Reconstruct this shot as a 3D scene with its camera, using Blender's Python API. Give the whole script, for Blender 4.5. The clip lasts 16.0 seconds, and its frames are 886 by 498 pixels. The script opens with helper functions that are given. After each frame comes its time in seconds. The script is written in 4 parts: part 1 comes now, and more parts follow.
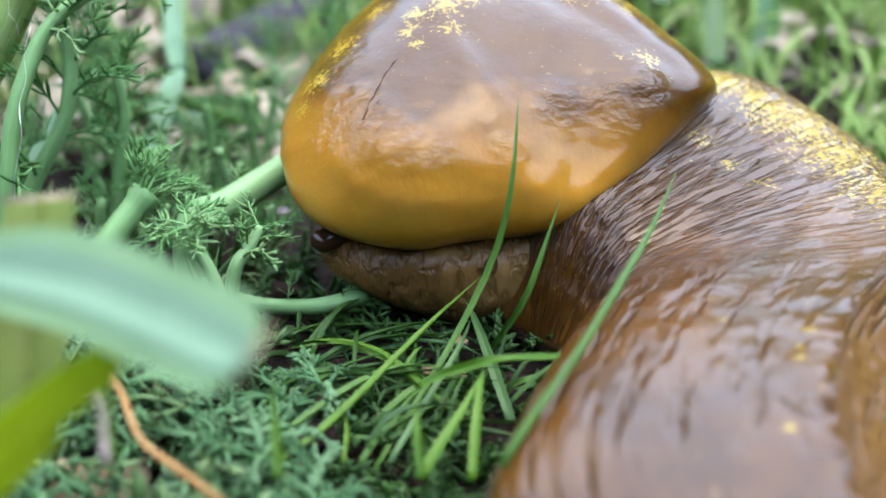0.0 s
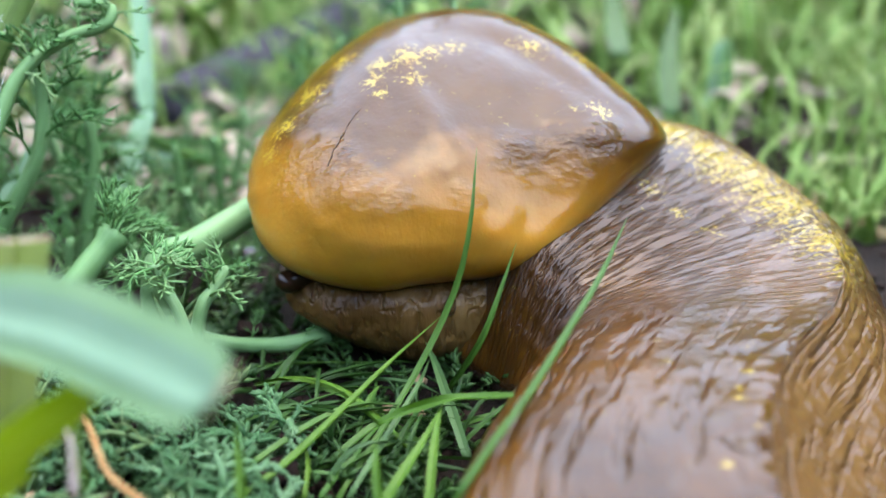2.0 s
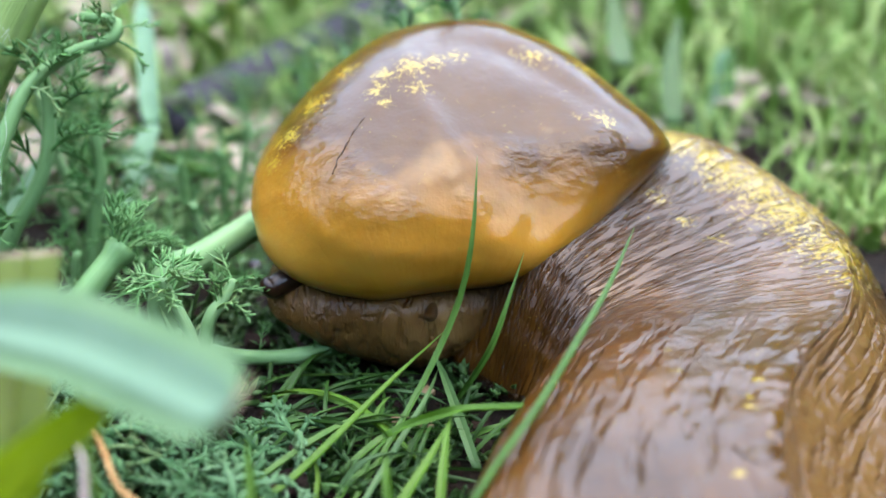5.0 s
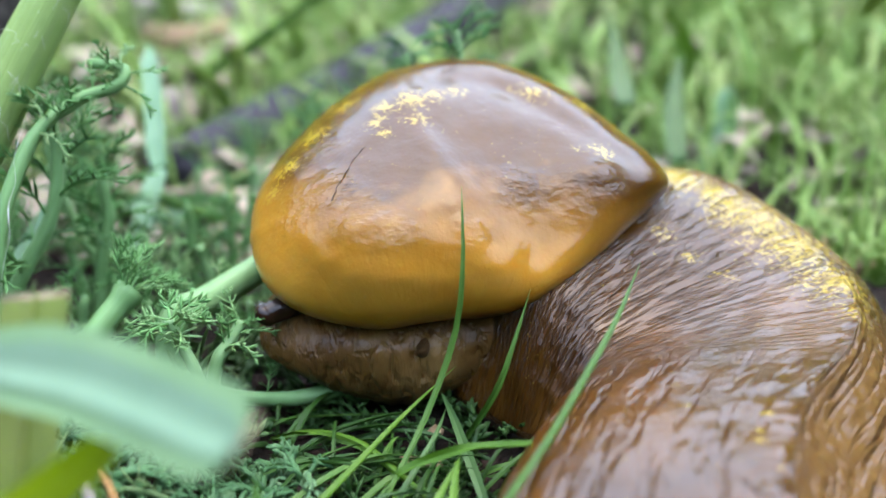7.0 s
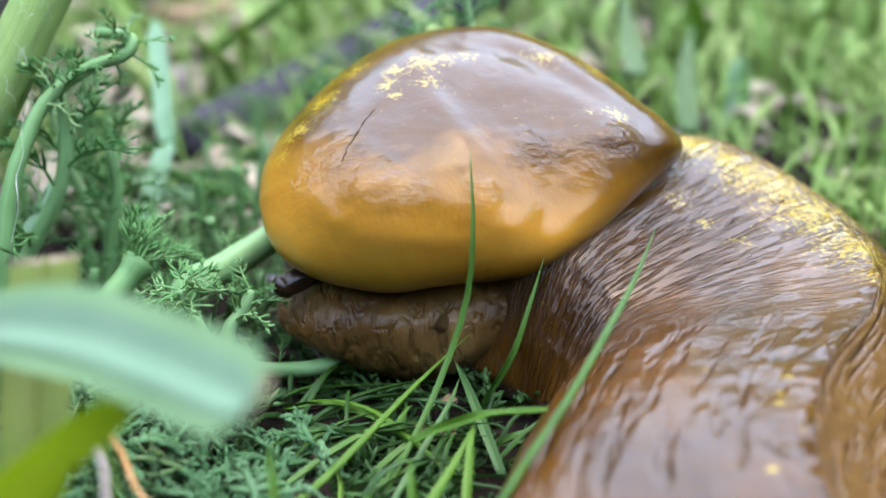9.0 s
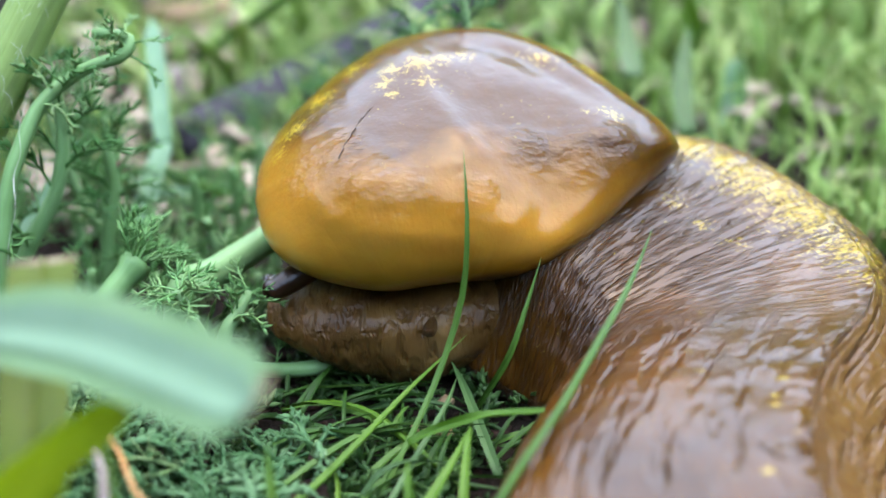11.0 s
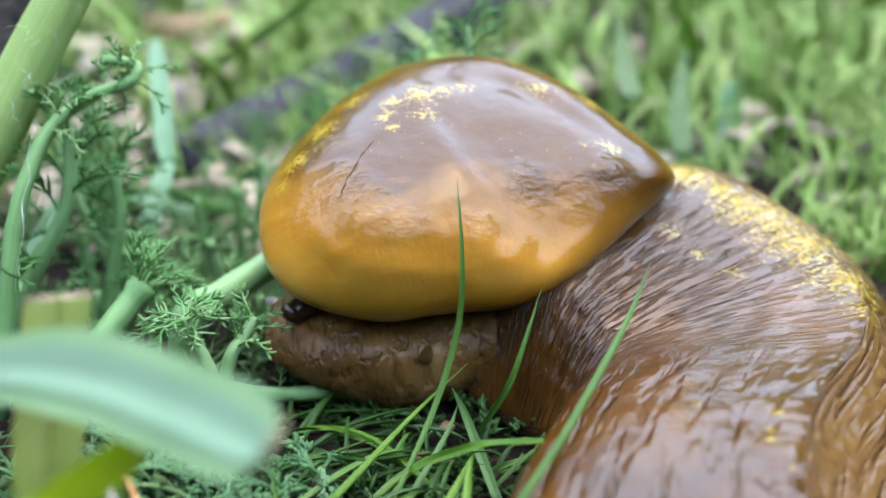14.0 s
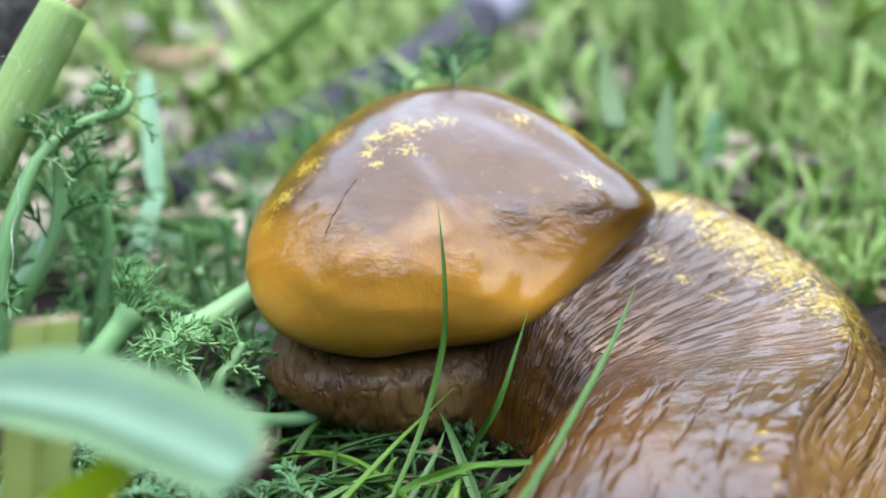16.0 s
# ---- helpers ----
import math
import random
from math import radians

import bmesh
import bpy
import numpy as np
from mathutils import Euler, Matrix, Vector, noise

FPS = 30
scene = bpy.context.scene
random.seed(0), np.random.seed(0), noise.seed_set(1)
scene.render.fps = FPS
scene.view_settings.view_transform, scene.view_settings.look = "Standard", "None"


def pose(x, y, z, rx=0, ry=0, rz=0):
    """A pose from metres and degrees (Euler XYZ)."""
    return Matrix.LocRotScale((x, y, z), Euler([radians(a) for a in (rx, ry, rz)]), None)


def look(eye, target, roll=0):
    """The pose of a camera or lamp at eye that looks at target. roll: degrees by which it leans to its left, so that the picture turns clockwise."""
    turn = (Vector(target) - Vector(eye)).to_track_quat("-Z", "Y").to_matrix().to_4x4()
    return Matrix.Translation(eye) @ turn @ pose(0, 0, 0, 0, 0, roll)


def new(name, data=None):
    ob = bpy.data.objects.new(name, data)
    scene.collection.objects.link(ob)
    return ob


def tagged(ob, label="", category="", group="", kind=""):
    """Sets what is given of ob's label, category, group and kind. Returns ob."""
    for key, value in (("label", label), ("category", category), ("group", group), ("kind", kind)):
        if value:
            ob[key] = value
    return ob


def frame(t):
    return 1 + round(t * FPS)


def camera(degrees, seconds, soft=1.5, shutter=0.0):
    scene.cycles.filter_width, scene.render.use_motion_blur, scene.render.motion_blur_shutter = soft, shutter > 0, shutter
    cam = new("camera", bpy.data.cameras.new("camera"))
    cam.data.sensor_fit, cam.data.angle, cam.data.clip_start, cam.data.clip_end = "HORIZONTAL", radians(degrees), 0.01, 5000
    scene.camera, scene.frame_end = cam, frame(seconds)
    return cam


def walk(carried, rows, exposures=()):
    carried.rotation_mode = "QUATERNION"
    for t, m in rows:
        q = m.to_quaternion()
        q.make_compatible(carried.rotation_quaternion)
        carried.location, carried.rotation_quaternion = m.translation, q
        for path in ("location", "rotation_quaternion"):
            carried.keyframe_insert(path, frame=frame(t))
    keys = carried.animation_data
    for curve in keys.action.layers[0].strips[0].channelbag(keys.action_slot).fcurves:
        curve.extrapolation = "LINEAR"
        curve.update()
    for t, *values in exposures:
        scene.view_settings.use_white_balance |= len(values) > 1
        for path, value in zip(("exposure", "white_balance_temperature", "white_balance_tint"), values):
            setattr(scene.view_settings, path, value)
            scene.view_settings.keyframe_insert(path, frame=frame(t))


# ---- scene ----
cam = camera(46, 16.0)
PATH = [
    (0, pose(0.00011, -0.06576, 0.04399, 62.776, 1.174, 1.362)),
    (0.5, pose(-0.00005, -0.06625, 0.04385, 63.645, 1.160, 1.142)),
    (1, pose(0.00040, -0.06677, 0.04336, 63.845, 0.763, 0.787)),
    (1.5, pose(0.00070, -0.06743, 0.04541, 64.628, 0.085, 0.370)),
    (2, pose(0.00055, -0.06835, 0.04576, 64.792, -0.193, -0.097)),
    (2.5, pose(0.00017, -0.06814, 0.04629, 64.849, -0.127, -0.175)),
    (3, pose(-0.00001, -0.06794, 0.04590, 64.931, -0.016, -0.031)),
    (3.5, pose(0.00000, -0.06797, 0.04600, 65.000, -0.000, 0.000)),
    (4, pose(0.00004, -0.06825, 0.04627, 65.179, -0.125, -0.099)),
    (6.3, pose(-0.00006, -0.06838, 0.04494, 66.698, 0.912, -0.305)),
    (6.5, pose(-0.00008, -0.06825, 0.04507, 67.178, 0.925, -0.201)),
    (7, pose(0.00001, -0.06876, 0.04545, 67.826, 1.080, -0.267)),
    (7.5, pose(0.00078, -0.06919, 0.04415, 67.139, 1.284, -0.614)),
    (8, pose(0.00014, -0.06916, 0.04361, 66.777, 1.585, -0.536)),
    (8.5, pose(-0.00051, -0.06827, 0.04383, 66.859, 1.679, -0.202)),
    (9, pose(-0.00039, -0.06838, 0.04393, 66.939, 1.643, -0.034)),
    (9.2, pose(-0.00061, -0.06806, 0.04374, 66.836, 1.605, 0.018)),
    (11.5, pose(-0.00030, -0.06887, 0.04463, 66.889, 1.332, -0.322)),
    (12, pose(-0.00001, -0.06933, 0.04528, 67.499, 1.087, -0.470)),
    (12.5, pose(-0.00028, -0.06944, 0.04541, 67.468, 0.910, -0.656)),
    (13, pose(-0.00047, -0.06909, 0.04529, 67.120, 0.900, -0.577)),
    (13.5, pose(-0.00076, -0.06853, 0.04763, 67.535, 0.716, -0.561)),
    (14, pose(-0.00111, -0.06900, 0.04657, 67.058, 0.871, -0.332)),
    (14.5, pose(-0.00163, -0.06895, 0.04765, 67.813, 0.936, -0.380)),
    (15, pose(-0.00112, -0.06910, 0.04629, 68.158, 1.153, -0.144)),
    (15.5, pose(-0.00067, -0.07146, 0.04770, 68.980, 0.944, -0.754)),
    (16, pose(-0.00084, -0.07001, 0.04616, 68.936, 0.958, -0.932)),
]
walk(cam, PATH, exposures=((0, 3.87, 7650, 9), (16, 3.87, 7650, 9)))

cam.data.dof.use_dof = True
cam.data.dof.focus_distance = 0.08
cam.data.dof.aperture_fstop = 20

# ---- light ----
SUN_EL, SUN_AZ = radians(80), radians(38)
world = bpy.data.worlds.new("world")
scene.world = world
world.use_nodes = True
wn = world.node_tree
sky = wn.nodes.new("ShaderNodeTexSky")
sky.sky_type = "NISHITA"
sky.sun_disc = False
sky.sun_elevation, sky.sun_rotation = SUN_EL, SUN_AZ
sky.air_density, sky.dust_density = 1.0, 0.8
wn.nodes["Background"].inputs["Strength"].default_value = 0.15
wn.links.new(sky.outputs[0], wn.nodes["Background"].inputs[0])
sun = new("sun", bpy.data.lights.new("sun", "SUN"))
sun.data.energy, sun.data.angle, sun.data.color = 0.22, radians(110), (1.0, 0.95, 0.88)
sun.matrix_world = look((math.sin(SUN_AZ) * math.cos(SUN_EL), math.cos(SUN_AZ) * math.cos(SUN_EL), math.sin(SUN_EL)), (0, 0, 0))

# ---- materials ----
CM = 0.01


def nodes_of(name):
    m = bpy.data.materials.new(name)
    m.use_nodes = True
    return m, m.node_tree.nodes, m.node_tree.links


def ramp(n, l, fac, stops):
    r = n.new("ShaderNodeValToRGB")
    while len(r.color_ramp.elements) < len(stops):
        r.color_ramp.elements.new(0.5)
    for e, (p, c) in zip(r.color_ramp.elements, stops):
        e.position, e.color = p, (*c, 1)
    l.new(fac, r.inputs[0])
    return r.outputs[0]


def noise_tex(n, l, vec, scale, detail=4.0, rough=0.55, distort=0.0):
    t = n.new("ShaderNodeTexNoise")
    t.inputs["Scale"].default_value = scale
    t.inputs["Detail"].default_value = detail
    t.inputs["Roughness"].default_value = rough
    t.inputs["Distortion"].default_value = distort
    l.new(vec, t.inputs["Vector"])
    return t.outputs["Fac"]


def mapped(n, l, vec, scale):
    m = n.new("ShaderNodeMapping")
    m.inputs["Scale"].default_value = scale
    l.new(vec, m.inputs["Vector"])
    return m.outputs[0]


def mix_rgb(n, l, fac, a, b, mode="MIX"):
    m = n.new("ShaderNodeMix")
    m.data_type, m.blend_type = "RGBA", mode
    for value, socket in ((fac, m.inputs[0]), (a, m.inputs[6]), (b, m.inputs[7])):
        if isinstance(value, (int, float)):
            socket.default_value = value
        elif isinstance(value, tuple):
            socket.default_value = (*value, 1)
        else:
            l.new(value, socket)
    return m.outputs[2]


def bumped(n, l, heights):
    """Chain bumps: (height socket, distance in metres, strength)."""
    last = None
    for h, dist, strength in heights:
        b = n.new("ShaderNodeBump")
        b.inputs["Strength"].default_value = strength
        b.inputs["Distance"].default_value = dist
        l.new(h, b.inputs["Height"])
        if last:
            l.new(last, b.inputs["Normal"])
        last = b.outputs[0]
    return last


def leaf_mat(name, dark, mid, light, rough=0.45, trans=0.3, fibres=(2.2, 17), relief=0.00012, island=False):
    """Plant tissue: long fibres, blotches, some light passing through."""
    m, n, l = nodes_of(name)
    p = n["Principled BSDF"]
    co = n.new("ShaderNodeTexCoord").outputs["Object"]
    blot = noise_tex(n, l, co, 350, 3)
    fibre = noise_tex(n, l, mapped(n, l, n.new("ShaderNodeUVMap").outputs[0], (*fibres, 1)), 1.0, 3)
    if island:
        rnd = n.new("ShaderNodeNewGeometry").outputs["Random Per Island"]
    else:
        rnd = n.new("ShaderNodeObjectInfo").outputs["Random"]
    add = n.new("ShaderNodeMath")
    add.operation = "MULTIPLY_ADD"
    l.new(rnd, add.inputs[0])
    add.inputs[1].default_value = 0.5
    mul = n.new("ShaderNodeMath")
    mul.operation = "MULTIPLY_ADD"
    l.new(blot, mul.inputs[0])
    mul.inputs[1].default_value = 0.55
    mul.inputs[2].default_value = -0.05
    l.new(mul.outputs[0], add.inputs[2])
    col = ramp(n, l, add.outputs[0], [(0.1, dark), (0.45, mid), (0.85, light)])
    streak = ramp(n, l, fibre, [(0.3, (0.72, 0.72, 0.72)), (0.7, (1.15, 1.15, 1.1))])
    col = mix_rgb(n, l, 0.6, col, streak, "MULTIPLY")
    l.new(col, p.inputs["Base Color"])
    p.inputs["Roughness"].default_value = rough
    p.inputs["Specular IOR Level"].default_value = 0.25
    l.new(bumped(n, l, [(fibre, relief, 0.6)]), p.inputs["Normal"])
    t = n.new("ShaderNodeBsdfTranslucent")
    l.new(col, t.inputs["Color"])
    mx = n.new("ShaderNodeMixShader")
    mx.inputs[0].default_value = trans
    l.new(p.outputs[0], mx.inputs[1])
    l.new(t.outputs[0], mx.inputs[2])
    l.new(mx.outputs[0], n["Material Output"].inputs[0])
    return m


def plain_mat(name, dark, light, scale, rough=0.85, bump=0.0003, stretch=(1, 1, 1), metal=0.0):
    m, n, l = nodes_of(name)
    p = n["Principled BSDF"]
    co = mapped(n, l, n.new("ShaderNodeTexCoord").outputs["Object"], stretch)
    a = noise_tex(n, l, co, scale, 6, 0.65)
    b = noise_tex(n, l, co, scale * 0.18, 3)
    mid = tuple((x + y) / 2 for x, y in zip(dark, light))
    col = ramp(n, l, a, [(0.3, dark), (0.5, mid), (0.7, light)])
    col = mix_rgb(n, l, 0.7, col, ramp(n, l, b, [(0.35, (0.6, 0.6, 0.6)), (0.65, (1.2, 1.2, 1.2))]), "MULTIPLY")
    l.new(col, p.inputs["Base Color"])
    p.inputs["Roughness"].default_value = rough
    p.inputs["Specular IOR Level"].default_value = 0.12
    l.new(bumped(n, l, [(a, bump, 0.8)]), p.inputs["Normal"])
    return m


def slime_mat(name, dark, mid, light, groove=(26, 2.2), groove_depth=0.0004, wet=0.9, rough=0.3, flecks_and_sheen=(), sss=0.25, fine=2600, film=0.03, crinkle=0.3, twist=0.25, furrow=0.45, cross=None, pits=(), back=None, fade=(), dry=False):
    """Wet slug skin: mottled pigment, long grooves, yellow specks, painted golden sheen and a coat of mucus."""
    m, n, l = nodes_of(name)
    p = n["Principled BSDF"]
    co = n.new("ShaderNodeTexCoord").outputs["Object"]
    uv = n.new("ShaderNodeUVMap").outputs[0]
    blot = noise_tex(n, l, co, 130, 4, 0.6)
    small = noise_tex(n, l, co, fine, 3, 0.6)
    lines = noise_tex(n, l, mapped(n, l, uv, (groove[1], groove[0], 1)), 1.0, 2, 0.5, twist)
    if cross:
        # across the bend the folds run from flank to back, further along they run lengthwise
        over = noise_tex(n, l, mapped(n, l, uv, (*cross, 1)), 1.0, 3, 0.55, 0.5)
        calm = n.new("ShaderNodeMath")
        calm.operation = "MULTIPLY_ADD"
        l.new(over, calm.inputs[0])
        calm.inputs[1].default_value, calm.inputs[2].default_value = 0.8, 0.08
        over = calm.outputs[0]
        axis = n.new("ShaderNodeSeparateXYZ")
        l.new(uv, axis.inputs[0])
        far = n.new("ShaderNodeMapRange")
        l.new(axis.outputs[0], far.inputs["Value"])
        for key, value in (("From Min", 4.6), ("From Max", 6.6)):
            far.inputs[key].default_value = value
        blend = n.new("ShaderNodeMix")
        l.new(far.outputs[0], blend.inputs[0])
        l.new(over, blend.inputs[2])
        l.new(lines, blend.inputs[3])
        lines = blend.outputs[0]
    col = ramp(n, l, blot, [(0.3, dark), (0.5, mid), (0.72, light)])
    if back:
        # the mantle's colour turns browner with height and towards the rear, with a mottled change between
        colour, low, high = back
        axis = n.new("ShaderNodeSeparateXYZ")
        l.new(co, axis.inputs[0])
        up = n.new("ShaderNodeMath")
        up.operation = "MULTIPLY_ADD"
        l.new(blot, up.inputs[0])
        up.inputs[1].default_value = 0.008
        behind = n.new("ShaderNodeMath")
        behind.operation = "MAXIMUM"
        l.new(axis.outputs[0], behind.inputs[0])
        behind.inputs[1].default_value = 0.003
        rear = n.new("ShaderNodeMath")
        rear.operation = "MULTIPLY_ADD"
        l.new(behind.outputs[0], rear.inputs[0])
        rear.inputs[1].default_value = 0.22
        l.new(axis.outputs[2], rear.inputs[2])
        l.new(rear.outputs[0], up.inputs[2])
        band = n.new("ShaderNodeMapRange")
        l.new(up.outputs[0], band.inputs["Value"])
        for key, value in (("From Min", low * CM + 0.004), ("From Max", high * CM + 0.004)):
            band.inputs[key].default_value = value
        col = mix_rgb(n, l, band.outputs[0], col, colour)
    for x, y, z, r in fade:
        # the rim's ochre runs out into the brown of the neck
        away = n.new("ShaderNodeVectorMath")
        away.operation = "DISTANCE"
        l.new(co, away.inputs[0])
        away.inputs[1].default_value = (x * CM, y * CM, z * CM)
        near = n.new("ShaderNodeMapRange")
        near.interpolation_type = "SMOOTHSTEP"
        l.new(away.outputs["Value"], near.inputs["Value"])
        for key, value in (("From Min", 0.3 * r * CM), ("From Max", r * CM), ("To Min", 0.9), ("To Max", 0.0)):
            near.inputs[key].default_value = value
        col = mix_rgb(n, l, near.outputs[0], col, (0.045, 0.016, 0.0025))
    col = mix_rgb(n, l, furrow, col, ramp(n, l, lines, [(0.33, (0.45, 0.4, 0.4)), (0.6, (1.1, 1.1, 1.1))]), "MULTIPLY")
    if flecks_and_sheen:
        spot = noise_tex(n, l, co, 2400, 5, 0.7)
    for x, y, z, r, more in flecks_and_sheen:
        # a patch of bright yellow specks round a place on the skin (cm); on rim and crest they paint a golden sheen
        away = n.new("ShaderNodeVectorMath")
        away.operation = "DISTANCE"
        l.new(co, away.inputs[0])
        away.inputs[1].default_value = (x * CM, y * CM, z * CM)
        near = n.new("ShaderNodeMapRange")
        l.new(away.outputs["Value"], near.inputs["Value"])
        for key, value in (("From Min", 0.0), ("From Max", r * CM), ("To Min", more), ("To Max", -0.14)):
            near.inputs[key].default_value = value
        add = n.new("ShaderNodeMath")
        l.new(spot, add.inputs[0])
        l.new(near.outputs[0], add.inputs[1])
        col = mix_rgb(n, l, ramp(n, l, add.outputs[0], [(0.53, (0, 0, 0)), (0.61, (1, 1, 1))]), col, (0.23, 0.16, 0.02))
    l.new(col, p.inputs["Base Color"])
    p.inputs["Roughness"].default_value = rough
    p.inputs["Subsurface Weight"].default_value = sss
    p.inputs["Subsurface Radius"].default_value = (1.0, 0.45, 0.12)
    p.inputs["Subsurface Scale"].default_value = 0.0015
    p.inputs["Coat Weight"].default_value = wet
    if dry:
        # the outer flank beyond the keel is paler brown, with a thinner coat
        side = n.new("ShaderNodeSeparateXYZ")
        l.new(uv, side.inputs[0])
        ends = []
        for axis_at, lo, hi in ((1, 0.255, 0.285), (0, 5.0, 6.2)):
            edge = n.new("ShaderNodeMapRange")
            l.new(side.outputs[axis_at], edge.inputs["Value"])
            edge.inputs["From Min"].default_value, edge.inputs["From Max"].default_value = lo, hi
            ends.append(edge.outputs[0])
        both = n.new("ShaderNodeMath")
        both.operation = "MULTIPLY"
        l.new(ends[0], both.inputs[0])
        l.new(ends[1], both.inputs[1])
        left_wet = n.new("ShaderNodeMapRange")
        l.new(both.outputs[0], left_wet.inputs["Value"])
        left_wet.inputs["To Min"].default_value, left_wet.inputs["To Max"].default_value = wet, wet * 0.6
        l.new(left_wet.outputs[0], p.inputs["Coat Weight"])
        l.new(mix_rgb(n, l, both.outputs[0], col, (0.085, 0.041, 0.0125)), p.inputs["Base Color"])
    p.inputs["Coat Roughness"].default_value = film
    p.inputs["Specular IOR Level"].default_value = 0.05
    p.inputs["Coat IOR"].default_value = 1.5
    soft = noise_tex(n, l, co, 420, 3, 0.5)
    ragged = noise_tex(n, l, mapped(n, l, co, (0.6, 1, 1)), 1000, 2.5, 0.55)
    tiny = noise_tex(n, l, co, 3200, 2, 0.5)
    rough_zone = None
    for x, y, z, r in pits:
        # patches where the mucus has dried into a crinkled film
        away = n.new("ShaderNodeVectorMath")
        away.operation = "DISTANCE"
        l.new(co, away.inputs[0])
        away.inputs[1].default_value = (x * CM, y * CM, z * CM)
        near = n.new("ShaderNodeMapRange")
        near.interpolation_type = "SMOOTHSTEP"
        l.new(away.outputs["Value"], near.inputs["Value"])
        for key, value in (("From Min", 0.25 * r * CM), ("From Max", r * CM), ("To Min", 1.0), ("To Max", 0.04)):
            near.inputs[key].default_value = value
        if rough_zone:
            most = n.new("ShaderNodeMath")
            most.operation = "MAXIMUM"
            l.new(rough_zone, most.inputs[0])
            l.new(near.outputs[0], most.inputs[1])
            rough_zone = most.outputs[0]
        else:
            rough_zone = near.outputs[0]
    rough_zone = rough_zone or ramp(n, l, noise_tex(n, l, co, 110, 2, 0.5), [(0.4, (0.3, 0.3, 0.3)), (0.62, (1, 1, 1))])
    ragged = mix_rgb(n, l, 1.0, ragged, rough_zone, "MULTIPLY")
    tiny = mix_rgb(n, l, 1.0, tiny, rough_zone, "MULTIPLY")
    fold = noise_tex(n, l, mapped(n, l, uv, (groove[1] * 4, groove[0] * 1.7, 1)), 1.0, 3, 0.6, 0.4)
    lines = ramp(n, l, lines, [(0.28, (0, 0, 0)), (0.38, (0.55, 0.55, 0.55)), (0.5, (0.95, 0.95, 0.95)), (0.8, (1, 1, 1))])
    nor = bumped(n, l, [(lines, groove_depth, 0.9), (fold, groove_depth * (0.2 if cross else 0.4), 0.8), (soft, 0.0002, 0.3), (small, 0.00006, 0.4)])
    l.new(nor, p.inputs["Normal"])
    l.new(bumped(n, l, [(lines, groove_depth * 0.8, 0.9), (fold, groove_depth * (0.18 if cross else 0.35), 0.8), (soft, 0.0002, crinkle), (ragged, 0.0009 if pits else 0.00008, 0.9), (tiny, 0.00004 if pits else 0.00005, 0.7), (small, 0.00005, 0.2 if pits else crinkle * 2)]), p.inputs["Coat Normal"])
    return m


# yellow patches along the mantle's rim paint in its golden glints
MANTLE = slime_mat("mantle_skin", (0.3, 0.132, 0.014), (0.36, 0.166, 0.019), (0.41, 0.195, 0.029), back=((0.0468, 0.0176, 0.00193), 1.2, 1.95), wet=0.38, groove=(9, 3), groove_depth=0.00003, rough=0.28, flecks_and_sheen=((-0.45, 1.78, 2.23, 0.22, 0.13), (-0.21, 1.87, 2.3, 0.28, 0.15), (-0.18, 1.55, 2.2, 0.2, 0.13), (-0.5, 1.58, 2.15, 0.18, 0.12), (0.18, 2.1, 2.3, 0.2, 0.12), (0.0, 2.0, 2.32, 0.2, 0.12), (-0.43, 1.4, 2.1, 0.13, 0.12), (-1.36, 1.22, 1.63, 0.2, 0.13), (-1.24, 1.43, 1.8, 0.26, 0.13), (-1.07, 1.75, 2.0, 0.32, 0.13), (-0.8, 2.1, 2.2, 0.3, 0.1), (1.15, 1.47, 1.96, 0.1, 0.1), (1.39, 1.51, 1.92, 0.22, 0.13), (0.85, 2.3, 2.25, 0.3, 0.1), (1.3, 2.3, 2.05, 0.35, 0.12), (1.6, 2.15, 1.85, 0.3, 0.12)), sss=0.4, film=0.012, crinkle=0.14, furrow=0.06, pits=((-0.84, 0.75, 1.76, 0.4), (-1.12, 0.79, 1.6, 0.4), (-0.56, 0.42, 1.68, 0.35), (-0.29, 0.31, 1.59, 0.3), (-1.04, 1.41, 1.9, 0.35), (0.65, 0.96, 1.73, 0.35), (1.02, 1.02, 1.7, 0.35), (1.39, 1.16, 1.75, 0.3), (0.24, 0.47, 1.55, 0.2)), fade=((0.95, 0.85, 0.82, 0.42), (0.4, 0.62, 0.76, 0.26)))
